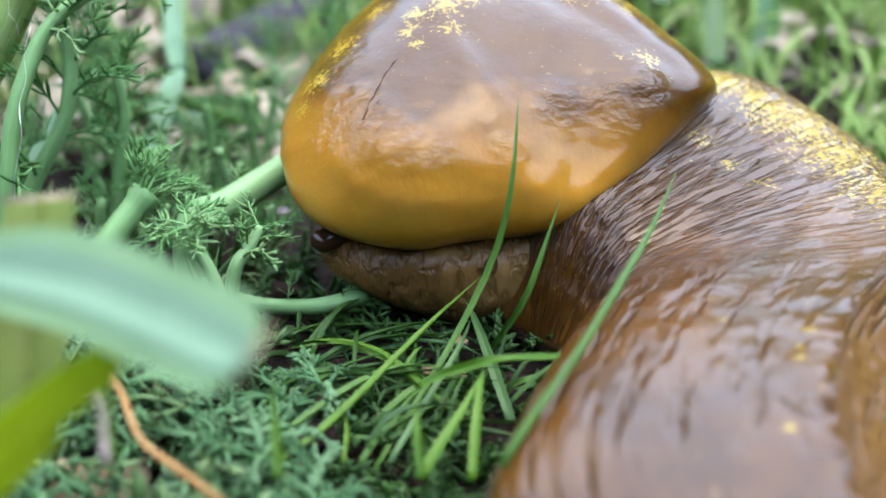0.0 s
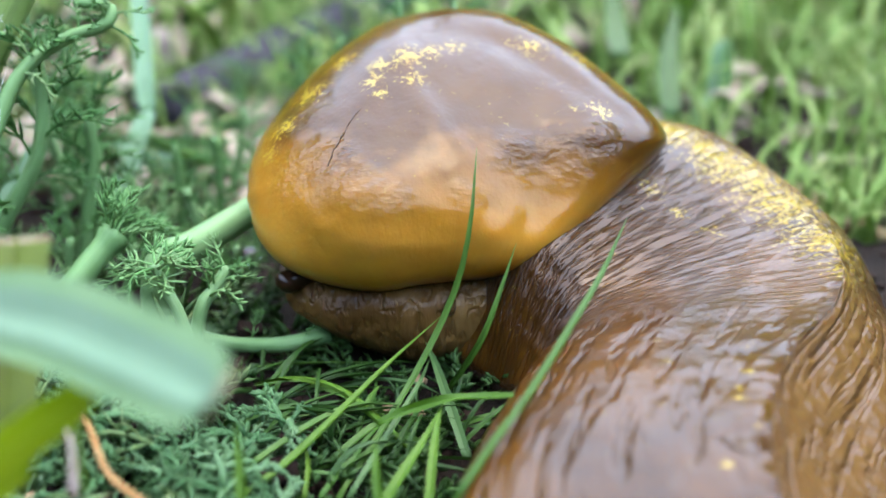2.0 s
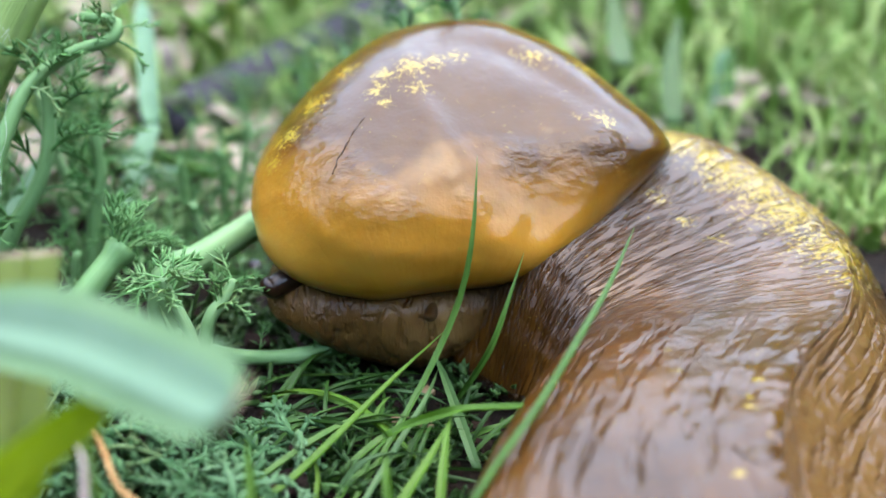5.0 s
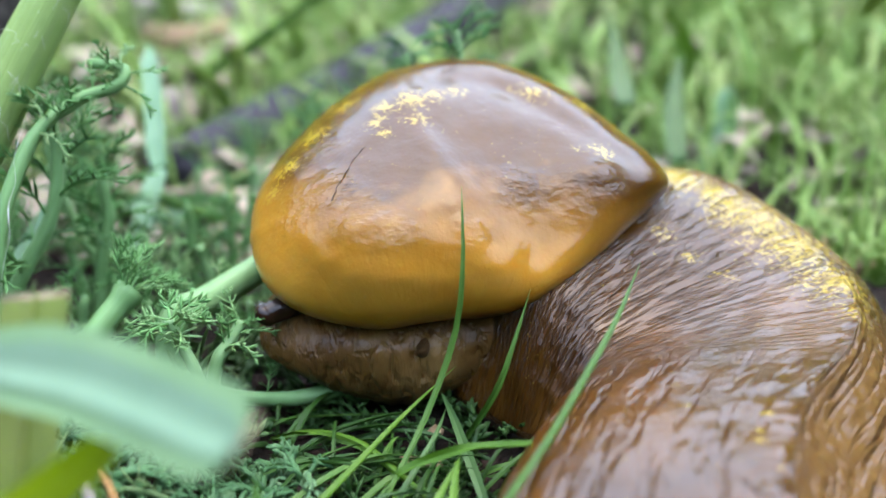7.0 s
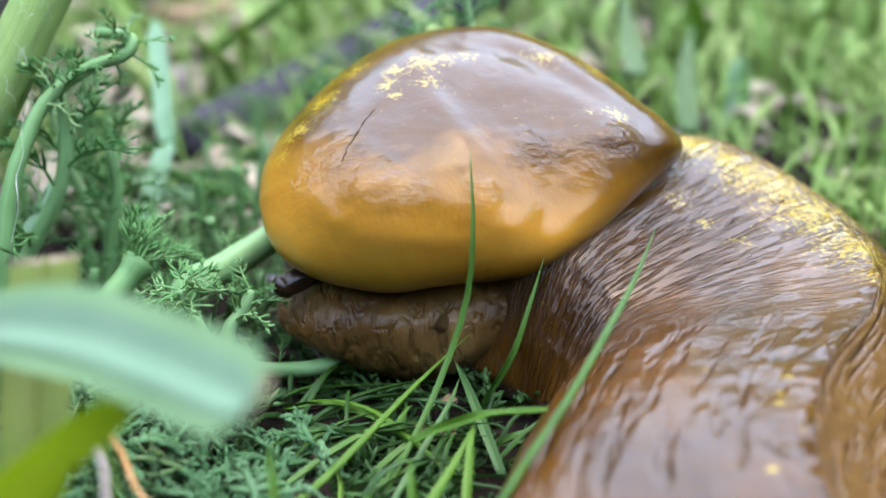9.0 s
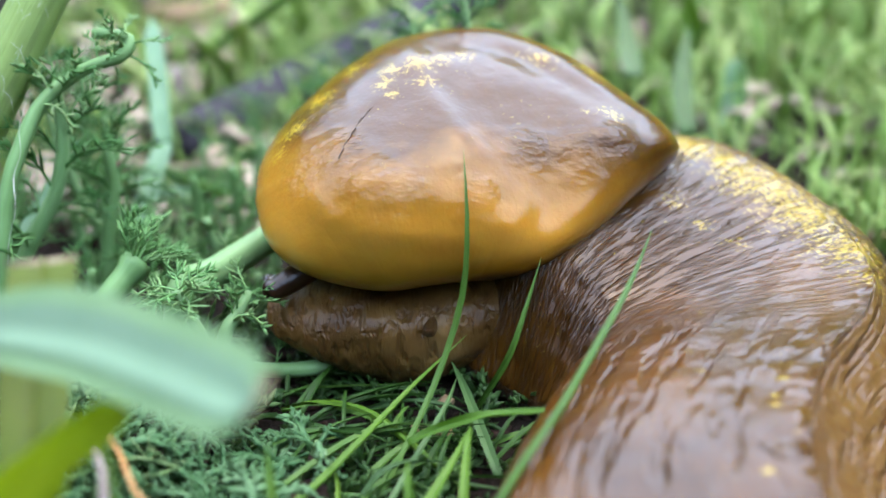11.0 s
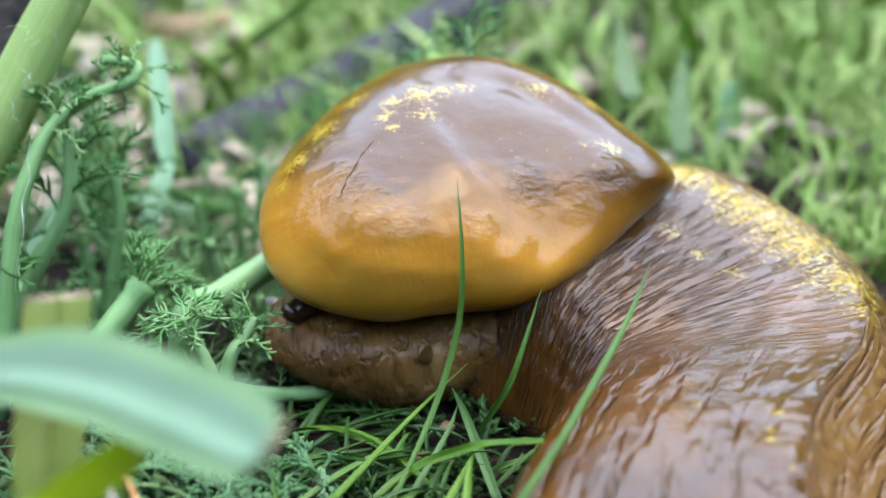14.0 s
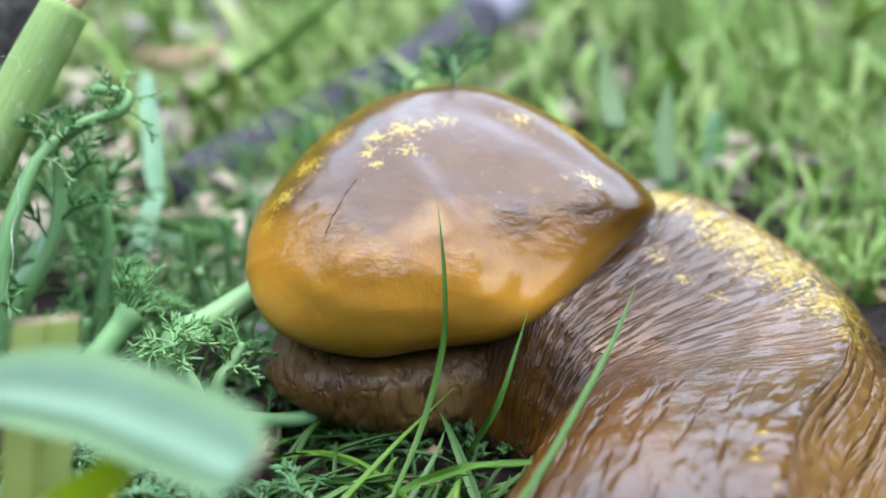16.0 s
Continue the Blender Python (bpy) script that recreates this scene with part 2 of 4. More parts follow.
# wide yellow patches along the crest paint in a golden sheen
SKIN = slime_mat("body_skin", (0.025, 0.0092, 0.001), (0.046, 0.0172, 0.0022), (0.072, 0.028, 0.0042), wet=0.5, groove=(64, 1.0), groove_depth=0.0005, rough=0.33, flecks_and_sheen=((2.15, 2.35, 1.45, 0.5, 0.2), (2.45, 2.15, 1.36, 0.4, 0.18), (2.13, -0.95, 1.0, 0.08, 0.12), (2.03, -1.12, 1.02, 0.08, 0.12), (1.93, -1.32, 1.03, 0.07, 0.1), (1.57, -0.63, 0.92, 0.09, 0.1), (1.55, -0.91, 0.96, 0.07, 0.1), (2.1, -0.79, 0.97, 0.09, 0.1), (1.89, -1.43, 1.03, 0.08, 0.1), (1.65, -2.09, 1.03, 0.09, 0.1), (1.86, 1.44, 1.22, 0.22, 0.12), (2.06, 1.2, 1.14, 0.16, 0.1), (2.3, 1.0, 1.07, 0.2, 0.08), (2.56, 2.0, 1.25, 0.7, 0.14), (2.84, 1.85, 1.18, 0.7, 0.14), (3.02, 1.5, 1.11, 0.8, 0.14), (3.2, 0.9, 1.02, 0.7, 0.13), (3.2, 0.4, 0.98, 0.4, 0.1)), sss=0.1, cross=(15, 42), film=0.02, crinkle=0.15, furrow=0.12, twist=0.15, dry=True)
HEAD = slime_mat("head_skin", (0.042, 0.0185, 0.006), (0.085, 0.042, 0.012), (0.165, 0.098, 0.034), groove=(16, 40), groove_depth=0.0004, twist=0.3, furrow=0.12, wet=0.24, rough=0.42, flecks_and_sheen=(), sss=0.2, fine=1800)
TENTACLE = slime_mat("tentacle_skin", (0.0066, 0.0033, 0.0022), (0.0193, 0.0077, 0.00385), (0.055, 0.0165, 0.0066), groove=(3, 3), groove_depth=0.00002, wet=0.4, rough=0.3, flecks_and_sheen=(), sss=0.1)
# sole colour taken near black, standing in for the shadow along the ground
FOOT = slime_mat("foot_skin", (0.00715, 0.0044, 0.0033), (0.0132, 0.00825, 0.0055), (0.0248, 0.0165, 0.011), groove=(6, 90), groove_depth=0.0003, wet=0.15, rough=0.5, flecks_and_sheen=(), sss=0.1)
GRASS = leaf_mat("grass", (0.02, 0.068, 0.007), (0.04, 0.115, 0.014), (0.078, 0.165, 0.032))
GRASS_BRIGHT = leaf_mat("young_grass", (0.032, 0.098, 0.004), (0.055, 0.14, 0.008), (0.085, 0.17, 0.015))
# darkened copies of the grass and weed greens, painting in the shaded gaps
GRASS_SHADED = leaf_mat("shaded_grass", (0.012, 0.045, 0.005), (0.022, 0.07, 0.009), (0.04, 0.11, 0.018))
SPRIG_SHADED = leaf_mat("shaded_sprig", (0.012, 0.042, 0.008), (0.025, 0.075, 0.016), (0.06, 0.14, 0.035), island=True)
GRASS_BLUE = leaf_mat("blue_grass", (0.0256, 0.0695, 0.0182), (0.0471, 0.11, 0.0311), (0.0808, 0.155, 0.0519))
LAWN = leaf_mat("lawn", (0.13, 0.25, 0.045), (0.22, 0.36, 0.09), (0.37, 0.44, 0.165), island=True, trans=0.4)
WEED = leaf_mat("weed_leaf", (0.03, 0.115, 0.028), (0.064, 0.205, 0.054), (0.13, 0.295, 0.1), rough=0.5)
WEED_PALE = leaf_mat("pale_weed_leaf", (0.065, 0.2, 0.055), (0.12, 0.3, 0.095), (0.23, 0.36, 0.155), rough=0.5)
WEED_MASS = leaf_mat("weed_mass", (0.0275, 0.0715, 0.0193), (0.077, 0.16, 0.0495), (0.209, 0.292, 0.132), rough=0.45, island=True)
WEED_LOW = leaf_mat("low_weed_leaf", (0.03, 0.098, 0.032), (0.062, 0.165, 0.06), (0.14, 0.255, 0.125), rough=0.42)
STEM = leaf_mat("weed_stem", (0.09, 0.2, 0.066), (0.13, 0.26, 0.1), (0.19, 0.32, 0.145), rough=0.5, trans=0.15)
BROAD = leaf_mat("broad_blade", (0.108, 0.211, 0.0918), (0.151, 0.265, 0.13), (0.2, 0.313, 0.178), rough=0.8, trans=0.3)
# pale strip that paints the sky's sheen along the blade's middle
BROAD_SHEEN = leaf_mat("blade_sheen", (0.115, 0.215, 0.13), (0.145, 0.25, 0.16), (0.18, 0.28, 0.19), rough=0.85, trans=0.3)
LIME = leaf_mat("lime_blade", (0.247, 0.347, 0.0099), (0.314, 0.413, 0.0149), (0.38, 0.462, 0.0248), trans=0.6)
OLIVE = leaf_mat("olive_blade", (0.0468, 0.0798, 0.00275), (0.0715, 0.11, 0.0044), (0.099, 0.135, 0.00825), trans=0.35)
DRY = plain_mat("dry_leaf", (0.121, 0.066, 0.033), (0.303, 0.22, 0.132), 700)
TIP = plain_mat("browned_tip", (0.16, 0.12, 0.07), (0.28, 0.24, 0.16), 500)
SOIL = plain_mat("soil", (0.0033, 0.0022, 0.00165), (0.0187, 0.0127, 0.0088), 500, 0.95, 0.0015)
TURF = plain_mat("turf", (0.0165, 0.033, 0.0066), (0.077, 0.0935, 0.0248), 40, 0.95, 0.004)
CRUMB = plain_mat("soil_crumbs", (0.00495, 0.00275, 0.0022), (0.033, 0.0187, 0.0127), 900, 0.9)
CHIP = plain_mat("pale_chip", (0.165, 0.132, 0.116), (0.303, 0.253, 0.231), 500, 0.8)
BARK = plain_mat("grey_bark", (0.0121, 0.0121, 0.0149), (0.055, 0.0523, 0.0616), 500, 0.9, 0.0008, (1, 1, 1))
WOOD = plain_mat("weathered_wood", (0.011, 0.0099, 0.0088), (0.121, 0.105, 0.0935), 700, 0.85, 0.0008, (0.12, 1, 1))
SILK = plain_mat("silk", (0.6, 0.6, 0.58), (0.85, 0.85, 0.82), 900, 0.4)


# ---- mesh helpers (plans in centimetres) ----
def V(*p):
    return Vector(p) * CM


def spline(keys, count):
    """Smooth points through the keys (Catmull-Rom), evenly over the keys."""
    k = [np.array(p, float) for p in keys]
    k = [2 * k[0] - k[1], *k, 2 * k[-1] - k[-2]]
    out = []
    for i in range(count):
        u = i / (count - 1) * (len(k) - 3)
        j = min(int(u), len(k) - 4)
        u -= j
        a, b, c, d = k[j:j + 4]
        out.append(0.5 * (2 * b + (c - a) * u + (2 * a - 5 * b + 4 * c - d) * u * u + (3 * b - a - 3 * c + d) * u ** 3))
    return out


def envelope(keys, x):
    """Smooth value at x through keys (x, value)."""
    xs, ys = [k[0] for k in keys], [k[1] for k in keys]
    if x <= xs[0]:
        return ys[0]
    for i in range(len(xs) - 1):
        if x <= xs[i + 1]:
            u = (x - xs[i]) / (xs[i + 1] - xs[i])
            m0 = (ys[i + 1] - ys[max(i - 1, 0)]) / (xs[i + 1] - xs[max(i - 1, 0)]) * (xs[i + 1] - xs[i])
            j = min(i + 2, len(xs) - 1)
            m1 = (ys[j] - ys[i]) / (xs[j] - xs[i]) * (xs[i + 1] - xs[i])
            return (2 * u ** 3 - 3 * u * u + 1) * ys[i] + (u ** 3 - 2 * u * u + u) * m0 + (-2 * u ** 3 + 3 * u * u) * ys[i + 1] + (u ** 3 - u * u) * m1
    return ys[-1]


def mesh_of(name, verts, faces, mat, uvs=None, smooth=True):
    me = bpy.data.meshes.new(name)
    me.from_pydata([tuple(v) for v in verts], [], faces)
    if uvs is not None:
        layer = me.uv_layers.new(name="uv")
        flat = np.array(uvs, float)[[v for f in faces for v in f]]
        layer.data.foreach_set("uv", flat.ravel())
    me.materials.append(mat)
    if smooth:
        me.polygons.foreach_set("use_smooth", [True] * len(me.polygons))
    me.update()
    return me


def creased(me, m=5):
    """Crisp lengthwise edges on a strip built of rings of m points."""
    for e in me.edges:
        a, b = e.vertices
        if abs(a - b) == m:
            e.use_edge_sharp = True
    return me


def part(name, me, parent, label="", at=None):
    ob = new(name, me)
    ob.parent = parent
    if at is not None:
        ob.matrix_basis = at
    return tagged(ob, label)


def thing(name, label, category, group="", kind="", at=None, me=None):
    ob = new(name, me)
    if at is not None:
        ob.matrix_basis = at
    return tagged(ob, label, category, group, kind)


def tube_data(rings, cap=True):
    """Verts, faces and uvs of rings (each an equal list of points)."""
    m = len(rings[0])
    verts = [p for r in rings for p in r]
    faces = [(i * m + j, i * m + (j + 1) % m, (i + 1) * m + (j + 1) % m, (i + 1) * m + j) for i in range(len(rings) - 1) for j in range(m)]
    uvs = [(i / (len(rings) - 1), j / m) for i in range(len(rings)) for j in range(m)]
    if cap:
        faces += [tuple(range(m))[::-1], tuple((len(rings) - 1) * m + j for j in range(m))]
    return verts, faces, uvs


def frame_at(pts, i, side=None):
    t = Vector(pts[min(i + 1, len(pts) - 1)]) - Vector(pts[max(i - 1, 0)])
    t.normalize()
    s = Vector(side) if side is not None else t.cross(Vector((0, 0, 1)))
    s = s - t * s.dot(t)
    if s.length < 1e-6:
        s = t.orthogonal()
    s.normalize()
    return t, s, s.cross(t)


def blade_data(keys, width, n=14, side=None, fold=0.25, thick=0.12, point=0.62, base=0.75):
    """A grass blade along keys (cm): a folded, tapering strip with thickness. width in cm."""
    pts = spline(keys, n)
    rings = []
    for i, p in enumerate(pts):
        t, s, u = frame_at(pts, i, side)
        f = i / (n - 1)
        w = width / 2 * (base + (1 - base) * min(1, f * 3)) * (max(0.04, 1 - f ** (1 / (1 - point))) if point < 1 else 1)
        c = Vector(p)
        h = w * thick + 0.002
        rings.append([(c - s * w + u * w * fold) * CM, (c + u * h) * CM, (c + s * w + u * w * fold) * CM, (c + s * w * 0.4 - u * h) * CM, (c - s * w * 0.4 - u * h) * CM])
    return tube_data(rings)


def stem_data(keys, r0, r1, n=16, m=8, ribs=0.0, swell=None):
    pts = spline(keys, n)
    rings = []
    for i, p in enumerate(pts):
        t, s, u = frame_at(pts, i)
        f = i / (n - 1)
        r = r0 + (r1 - r0) * f
        if swell:
            for at, k in swell:
                r *= 1 + k * math.exp(-((f - at) / 0.05) ** 2)
        ring = []
        for j in range(m):
            a = 2 * math.pi * j / m
            q = r * (1 + ribs * (j % 2))
            ring.append((Vector(p) + (s * math.cos(a) + u * math.sin(a)) * q) * CM)
        rings.append(ring)
    return tube_data(rings)


def joined(datas):
    verts, faces, uvs = [], [], []
    for v, f, u in datas:
        k = len(verts)
        verts += [tuple(p) for p in v]
        faces += [tuple(i + k for i in q) for q in f]
        uvs += list(u)
    return verts, faces, uvs


def spike_data(a, b, r, m=4, bulge=0.45):
    """A slim lobe from a to b (cm vectors)."""
    a, b = Vector(a), Vector(b)
    t = (b - a)
    s = t.orthogonal().normalized()
    u = s.cross(t).normalized()
    rings = []
    for f, k in ((0, 0.6), (bulge, 1.0), (1, 0.12)):
        c = a + t * f
        rings.append([(c + (s * (1.5 * math.cos(2 * math.pi * j / m)) + u * (0.45 * math.sin(2 * math.pi * j / m))) * r * k) * CM for j in range(m)])
    return tube_data(rings)


def feather_data(rng, length, pairs=5, droop=0.3, lobe=0.42, r=0.016, split=3):
    """A finely cut weed leaf along +x, curling down: a rachis with split, pointed, uneven lobes."""
    out = []
    b1, b2 = rng.uniform(-0.12, 0.12), rng.uniform(-0.25, 0.25)
    pts = spline([(0, 0, 0), (length * 0.4, b1 * length * 0.5, length * 0.12), (length * 0.75, b1 * length, length * (0.12 - droop * 0.4)), (length, b2 * length, length * (0.05 - droop))], 8)
    out.append(stem_data([tuple(p) for p in pts], r * 1.5, r * 0.7, 8, 4))
    for k in range(pairs):
        for sgn in (-1, 1):
            f = min(0.97, 0.3 + 0.66 * (k + rng.uniform(-0.35, 0.35)) / max(1, pairs - 1))
            f = max(0.15, f)
            j = min(int(f * 7), 6)
            c = Vector(pts[j]).lerp(Vector(pts[j + 1]), f * 7 - j)
            ln = length * lobe * (1.1 - 0.55 * f) * rng.uniform(0.5, 1.25)
            d = Vector((rng.uniform(0.4, 1.3), sgn * rng.uniform(0.5, 1.0), rng.uniform(-0.3, 0.7))).normalized()
            out.append(spike_data(c, c + d * ln, r))
            for q in range(split - 1):
                dd = (d + Vector((rng.uniform(-0.2, 0.9), sgn * rng.uniform(-0.8, 0.8), rng.uniform(-0.6, 0.7)))).normalized()
                at = rng.uniform(0.25, 0.7)
                out.append(spike_data(c + d * ln * at, c + d * ln * at + dd * ln * rng.uniform(0.4, 0.8), r * 0.85))
    tipdir = (Vector(pts[-1]) - Vector(pts[-2])).normalized()
    out.append(spike_data(pts[-1], Vector(pts[-1]) + tipdir * length * 0.2, r))
    return joined(out)


def moved(data, m):
    v, f, u = data
    return [m @ Vector(p) for p in v], f, u


# ---- ground ----
def ground_height(x, y):
    """Uneven soil, in cm, about 0 under the slug."""
    return 0.25 * (noise.noise(Vector((x * 0.35, y * 0.35, 3.1)))) + 0.10 * noise.noise(Vector((x * 1.3, y * 1.3, 7.7))) - 0.12


def make_ground():
    step, half = 0.4, 44.0
    n = int(2 * half / step) + 1
    xs = np.linspace(-half, half, n)
    verts = [((x * CM), ((y + 8) * CM), ground_height(x, y + 8) * CM) for y in xs for x in xs]
    faces = [(j * n + i, j * n + i + 1, (j + 1) * n + i + 1, (j + 1) * n + i) for j in range(n - 1) for i in range(n - 1)]
    # a skirt that carries the sheet on to the horizon
    k = len(verts)
    ring = [j for j in range(n)] + [j * n + n - 1 for j in range(1, n)] + [(n - 1) * n + i for i in range(n - 2, -1, -1)] + [j * n for j in range(n - 2, 0, -1)]
    for i in ring:
        x, y, _ = verts[i]
        s = 300.0 / max(abs(x), abs(y - 0.08))
        verts.append((x * s, y * s, -0.3))
    for a in range(len(ring)):
        b = (a + 1) % len(ring)
        faces.append((ring[a], k + a, k + b, ring[b]))
    me = mesh_of("ground", verts, faces, SOIL)
    me.materials.append(TURF)
    for q in me.polygons:
        if q.index >= (n - 1) ** 2:
            q.material_index = 1
    return thing("ground", "dark crumbly soil under grass and weeds", "ground", kind="structure", me=me)


make_ground()


def make_backdrop(name, label, tops, uneven, cols, seed):
    """An unseen belt of far foliage, added to shape reflections and block low sky: a leafy mass with a ragged top.
    tops: its height at bearings in degrees.
    """
    rng = random.Random(seed)
    n, rows, R = 80, 8, 7.0
    a0, a1 = radians(tops[0][0]), radians(tops[-1][0])

    def height(a):
        h = envelope(tops, math.degrees(a))
        return h * (1 + uneven * noise.noise(Vector((math.cos(a) * 3, math.sin(a) * 3, seed))) + uneven * 0.7 * noise.noise(Vector((math.cos(a) * 11, math.sin(a) * 11, 2))))

    verts, faces = [], []
    for i in range(n + 1):
        a = a0 + (a1 - a0) * i / n
        for k in range(rows):
            f = k / (rows - 1)
            r = R + 0.5 * noise.noise(Vector((math.cos(a) * 9, math.sin(a) * 9, f * 4)))
            verts.append((r * math.cos(a), r * math.sin(a), -0.35 + (height(a) * 0.75 + 0.35) * f))
    for i in range(n):
        for k in range(rows - 1):
            faces.append((i * rows + k, (i + 1) * rows + k, (i + 1) * rows + k + 1, i * rows + k + 1))
    for _ in range(7000):
        a = rng.uniform(a0, a1)
        z = height(a) * (0.1 + 0.85 * rng.random() ** 0.6) + abs(rng.gauss(0, 0.2))
        c = Vector(((R - 0.4) * math.cos(a), (R - 0.4) * math.sin(a), z))
        q = Euler((rng.uniform(0, 6), rng.uniform(0, 6), rng.uniform(0, 6))).to_matrix()
        w, h = rng.uniform(0.03, 0.12), rng.uniform(0.06, 0.24)
        k = len(verts)
        verts += [tuple(c + q @ Vector(p)) for p in ((-h, 0, 0), (0, -w, 0.03), (h, 0, 0), (0, w, 0.03))]
        faces.append((k, k + 1, k + 2, k + 3))
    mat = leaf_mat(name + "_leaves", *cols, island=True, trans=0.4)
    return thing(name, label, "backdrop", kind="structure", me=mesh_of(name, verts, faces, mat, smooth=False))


# unseen belts for reflections; sunlit yellow and silhouette dark are put into the leaf colour
make_backdrop("backdrop", "unseen yellow-green tree belt beyond the lawn, sunlight put into its colour", [(0, 2.4), (40, 2.9), (80, 3.0), (112, 2.8), (146, 3.0)], 0.3, ((0.24, 0.24, 0.016), (0.48, 0.432, 0.032), (0.64, 0.56, 0.08)), 1)
make_backdrop("backdrop_near", "unseen tree belt on the near side of the lawn, darkened in colour", [(140, 3.0), (160, 3.4), (190, 3.6), (225, 4.2), (255, 4.4), (285, 4.2), (320, 4.4), (342, 2.6), (360, 2.4)], 0.35, ((0.0138, 0.022, 0.0055), (0.0275, 0.0413, 0.011), (0.055, 0.0715, 0.022)), 3)


def scatter_crumbs(rng):
    datas = []
    for k in range(2600):
        x, y = (rng.uniform(-2.4, 1.2), rng.uniform(-2.2, 1.6)) if k < 700 else (rng.uniform(-8, 7), rng.uniform(-3.5, 14))
        r = rng.uniform(0.02, 0.09) * (1 + 0.1 * max(0, y))
        z = ground_height(x, y)
        ring = []
        rows = []
        a0 = rng.uniform(0, 6)
        for lev, k in ((-0.5, 0.7), (0.1, 1.0), (0.5, 0.4)):
            rows.append([((x + r * k * rng.uniform(0.45, 1.5) * math.cos(a0 + j * 1.2566)) * CM, (y + r * k * rng.uniform(0.45, 1.5) * math.sin(a0 + j * 1.2566)) * CM, (z + r * lev * rng.uniform(0.5, 0.8)) * CM) for j in range(5)])
        datas.append(tube_data(rows))
    thing("soil_crumbs", "brown soil crumbs and bits of rotted bark", "soil", kind="stuff", me=mesh_of("soil_crumbs", *joined(datas)[:2], CRUMB))


scatter_crumbs(random.Random(5))


# ---- the slug ----
def super_pt(a, p):
    c, s = math.cos(a), math.sin(a)
    return math.copysign(abs(c) ** (2 / p), c), math.copysign(abs(s) ** (2 / p), s)


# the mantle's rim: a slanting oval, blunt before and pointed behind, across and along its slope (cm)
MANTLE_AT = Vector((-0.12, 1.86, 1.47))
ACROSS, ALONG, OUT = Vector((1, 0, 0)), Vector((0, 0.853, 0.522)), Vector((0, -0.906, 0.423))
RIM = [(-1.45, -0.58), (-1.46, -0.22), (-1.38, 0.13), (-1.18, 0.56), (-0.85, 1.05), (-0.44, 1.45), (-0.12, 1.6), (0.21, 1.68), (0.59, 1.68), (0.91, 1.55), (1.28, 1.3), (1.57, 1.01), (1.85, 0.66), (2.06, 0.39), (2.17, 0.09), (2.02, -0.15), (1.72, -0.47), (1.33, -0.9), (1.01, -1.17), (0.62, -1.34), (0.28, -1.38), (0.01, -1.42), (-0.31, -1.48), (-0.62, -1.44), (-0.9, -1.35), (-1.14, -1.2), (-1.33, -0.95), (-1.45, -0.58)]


def smooth_step(x):
    x = max(0.0, min(1.0, x))
    return x * x * (3 - 2 * x)


def mantle_swell(a, b, rho):
    """How far the mantle stands out from its rim's plane: a full front lobe, and behind it a fold and a flatter rear."""
    full = (1 - min(1, rho) ** 2.1) ** (1 / 2.1)
    inside = smooth_step((1 - rho) * 3.2)
    fold = envelope([(-1.3, 0.72), (-0.9, 0.68), (-0.41, 0.58), (0.14, 0.28), (0.64, 0.05), (1.2, -0.05)], b)
    h = 1.02 * full + 0.2 * inside * math.exp(-((a + 0.42) / 0.62) ** 2 - ((b + 0.55) / 0.6) ** 2)
    h -= 0.13 * inside * smooth_step((a - fold) / 0.5 + 0.4) * (1 - 0.6 * smooth_step((a - 0.9) / 0.6))
    h -= 0.016 * inside * math.exp(-((a - fold - 0.03) / 0.1) ** 2) * smooth_step((b + 0.5) / 0.5)
    # the shoulder crease below the rear rim
    d = (b - envelope([(0.5, 1.25), (1.0, 0.85), (1.7, 0.3)], a)) / 0.17
    h -= 0.025 * inside * math.exp(-d * d) * smooth_step((a - 0.5) / 0.3)
    q = Vector((a, b, 0))
    return h + inside * (0.05 * noise.noise(q * 1.5) + 0.014 * noise.noise(q * 4.2) + 0.004 * noise.noise(q * 11))


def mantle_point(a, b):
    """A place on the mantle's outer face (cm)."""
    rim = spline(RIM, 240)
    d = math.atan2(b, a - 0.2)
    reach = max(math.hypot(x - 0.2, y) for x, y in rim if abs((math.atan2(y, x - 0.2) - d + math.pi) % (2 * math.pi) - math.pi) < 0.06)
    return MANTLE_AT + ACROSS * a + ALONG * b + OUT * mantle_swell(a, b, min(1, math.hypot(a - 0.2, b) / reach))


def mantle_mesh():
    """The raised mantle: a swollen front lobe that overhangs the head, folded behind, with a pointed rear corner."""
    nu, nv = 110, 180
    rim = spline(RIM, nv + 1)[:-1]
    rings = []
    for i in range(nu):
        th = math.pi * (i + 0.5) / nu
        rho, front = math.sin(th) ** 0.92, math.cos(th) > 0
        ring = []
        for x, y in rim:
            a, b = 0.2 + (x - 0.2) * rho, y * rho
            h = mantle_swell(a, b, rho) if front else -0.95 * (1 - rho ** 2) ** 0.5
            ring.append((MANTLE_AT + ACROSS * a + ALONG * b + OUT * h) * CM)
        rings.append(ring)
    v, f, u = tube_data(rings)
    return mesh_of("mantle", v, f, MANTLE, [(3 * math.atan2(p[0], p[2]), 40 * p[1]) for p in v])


# the trunk's plan, station by station: crest, inner foot edge, outer foot edge
CREST = [(-0.5, 1.95, 1.0), (0.4, 2.15, 1.05), (1.4, 2.4, 1.42), (2.3, 2.4, 1.46), (3.0, 1.62, 1.14), (3.22, 0.7, 1.0), (2.95, -0.1, 0.99), (2.4, -0.85, 1.0), (2.08, -1.5, 1.02), (1.88, -2.2, 1.02), (1.85, -3.0, 0.95), (1.9, -3.9, 0.8), (2.1, -4.8, 0.45)]
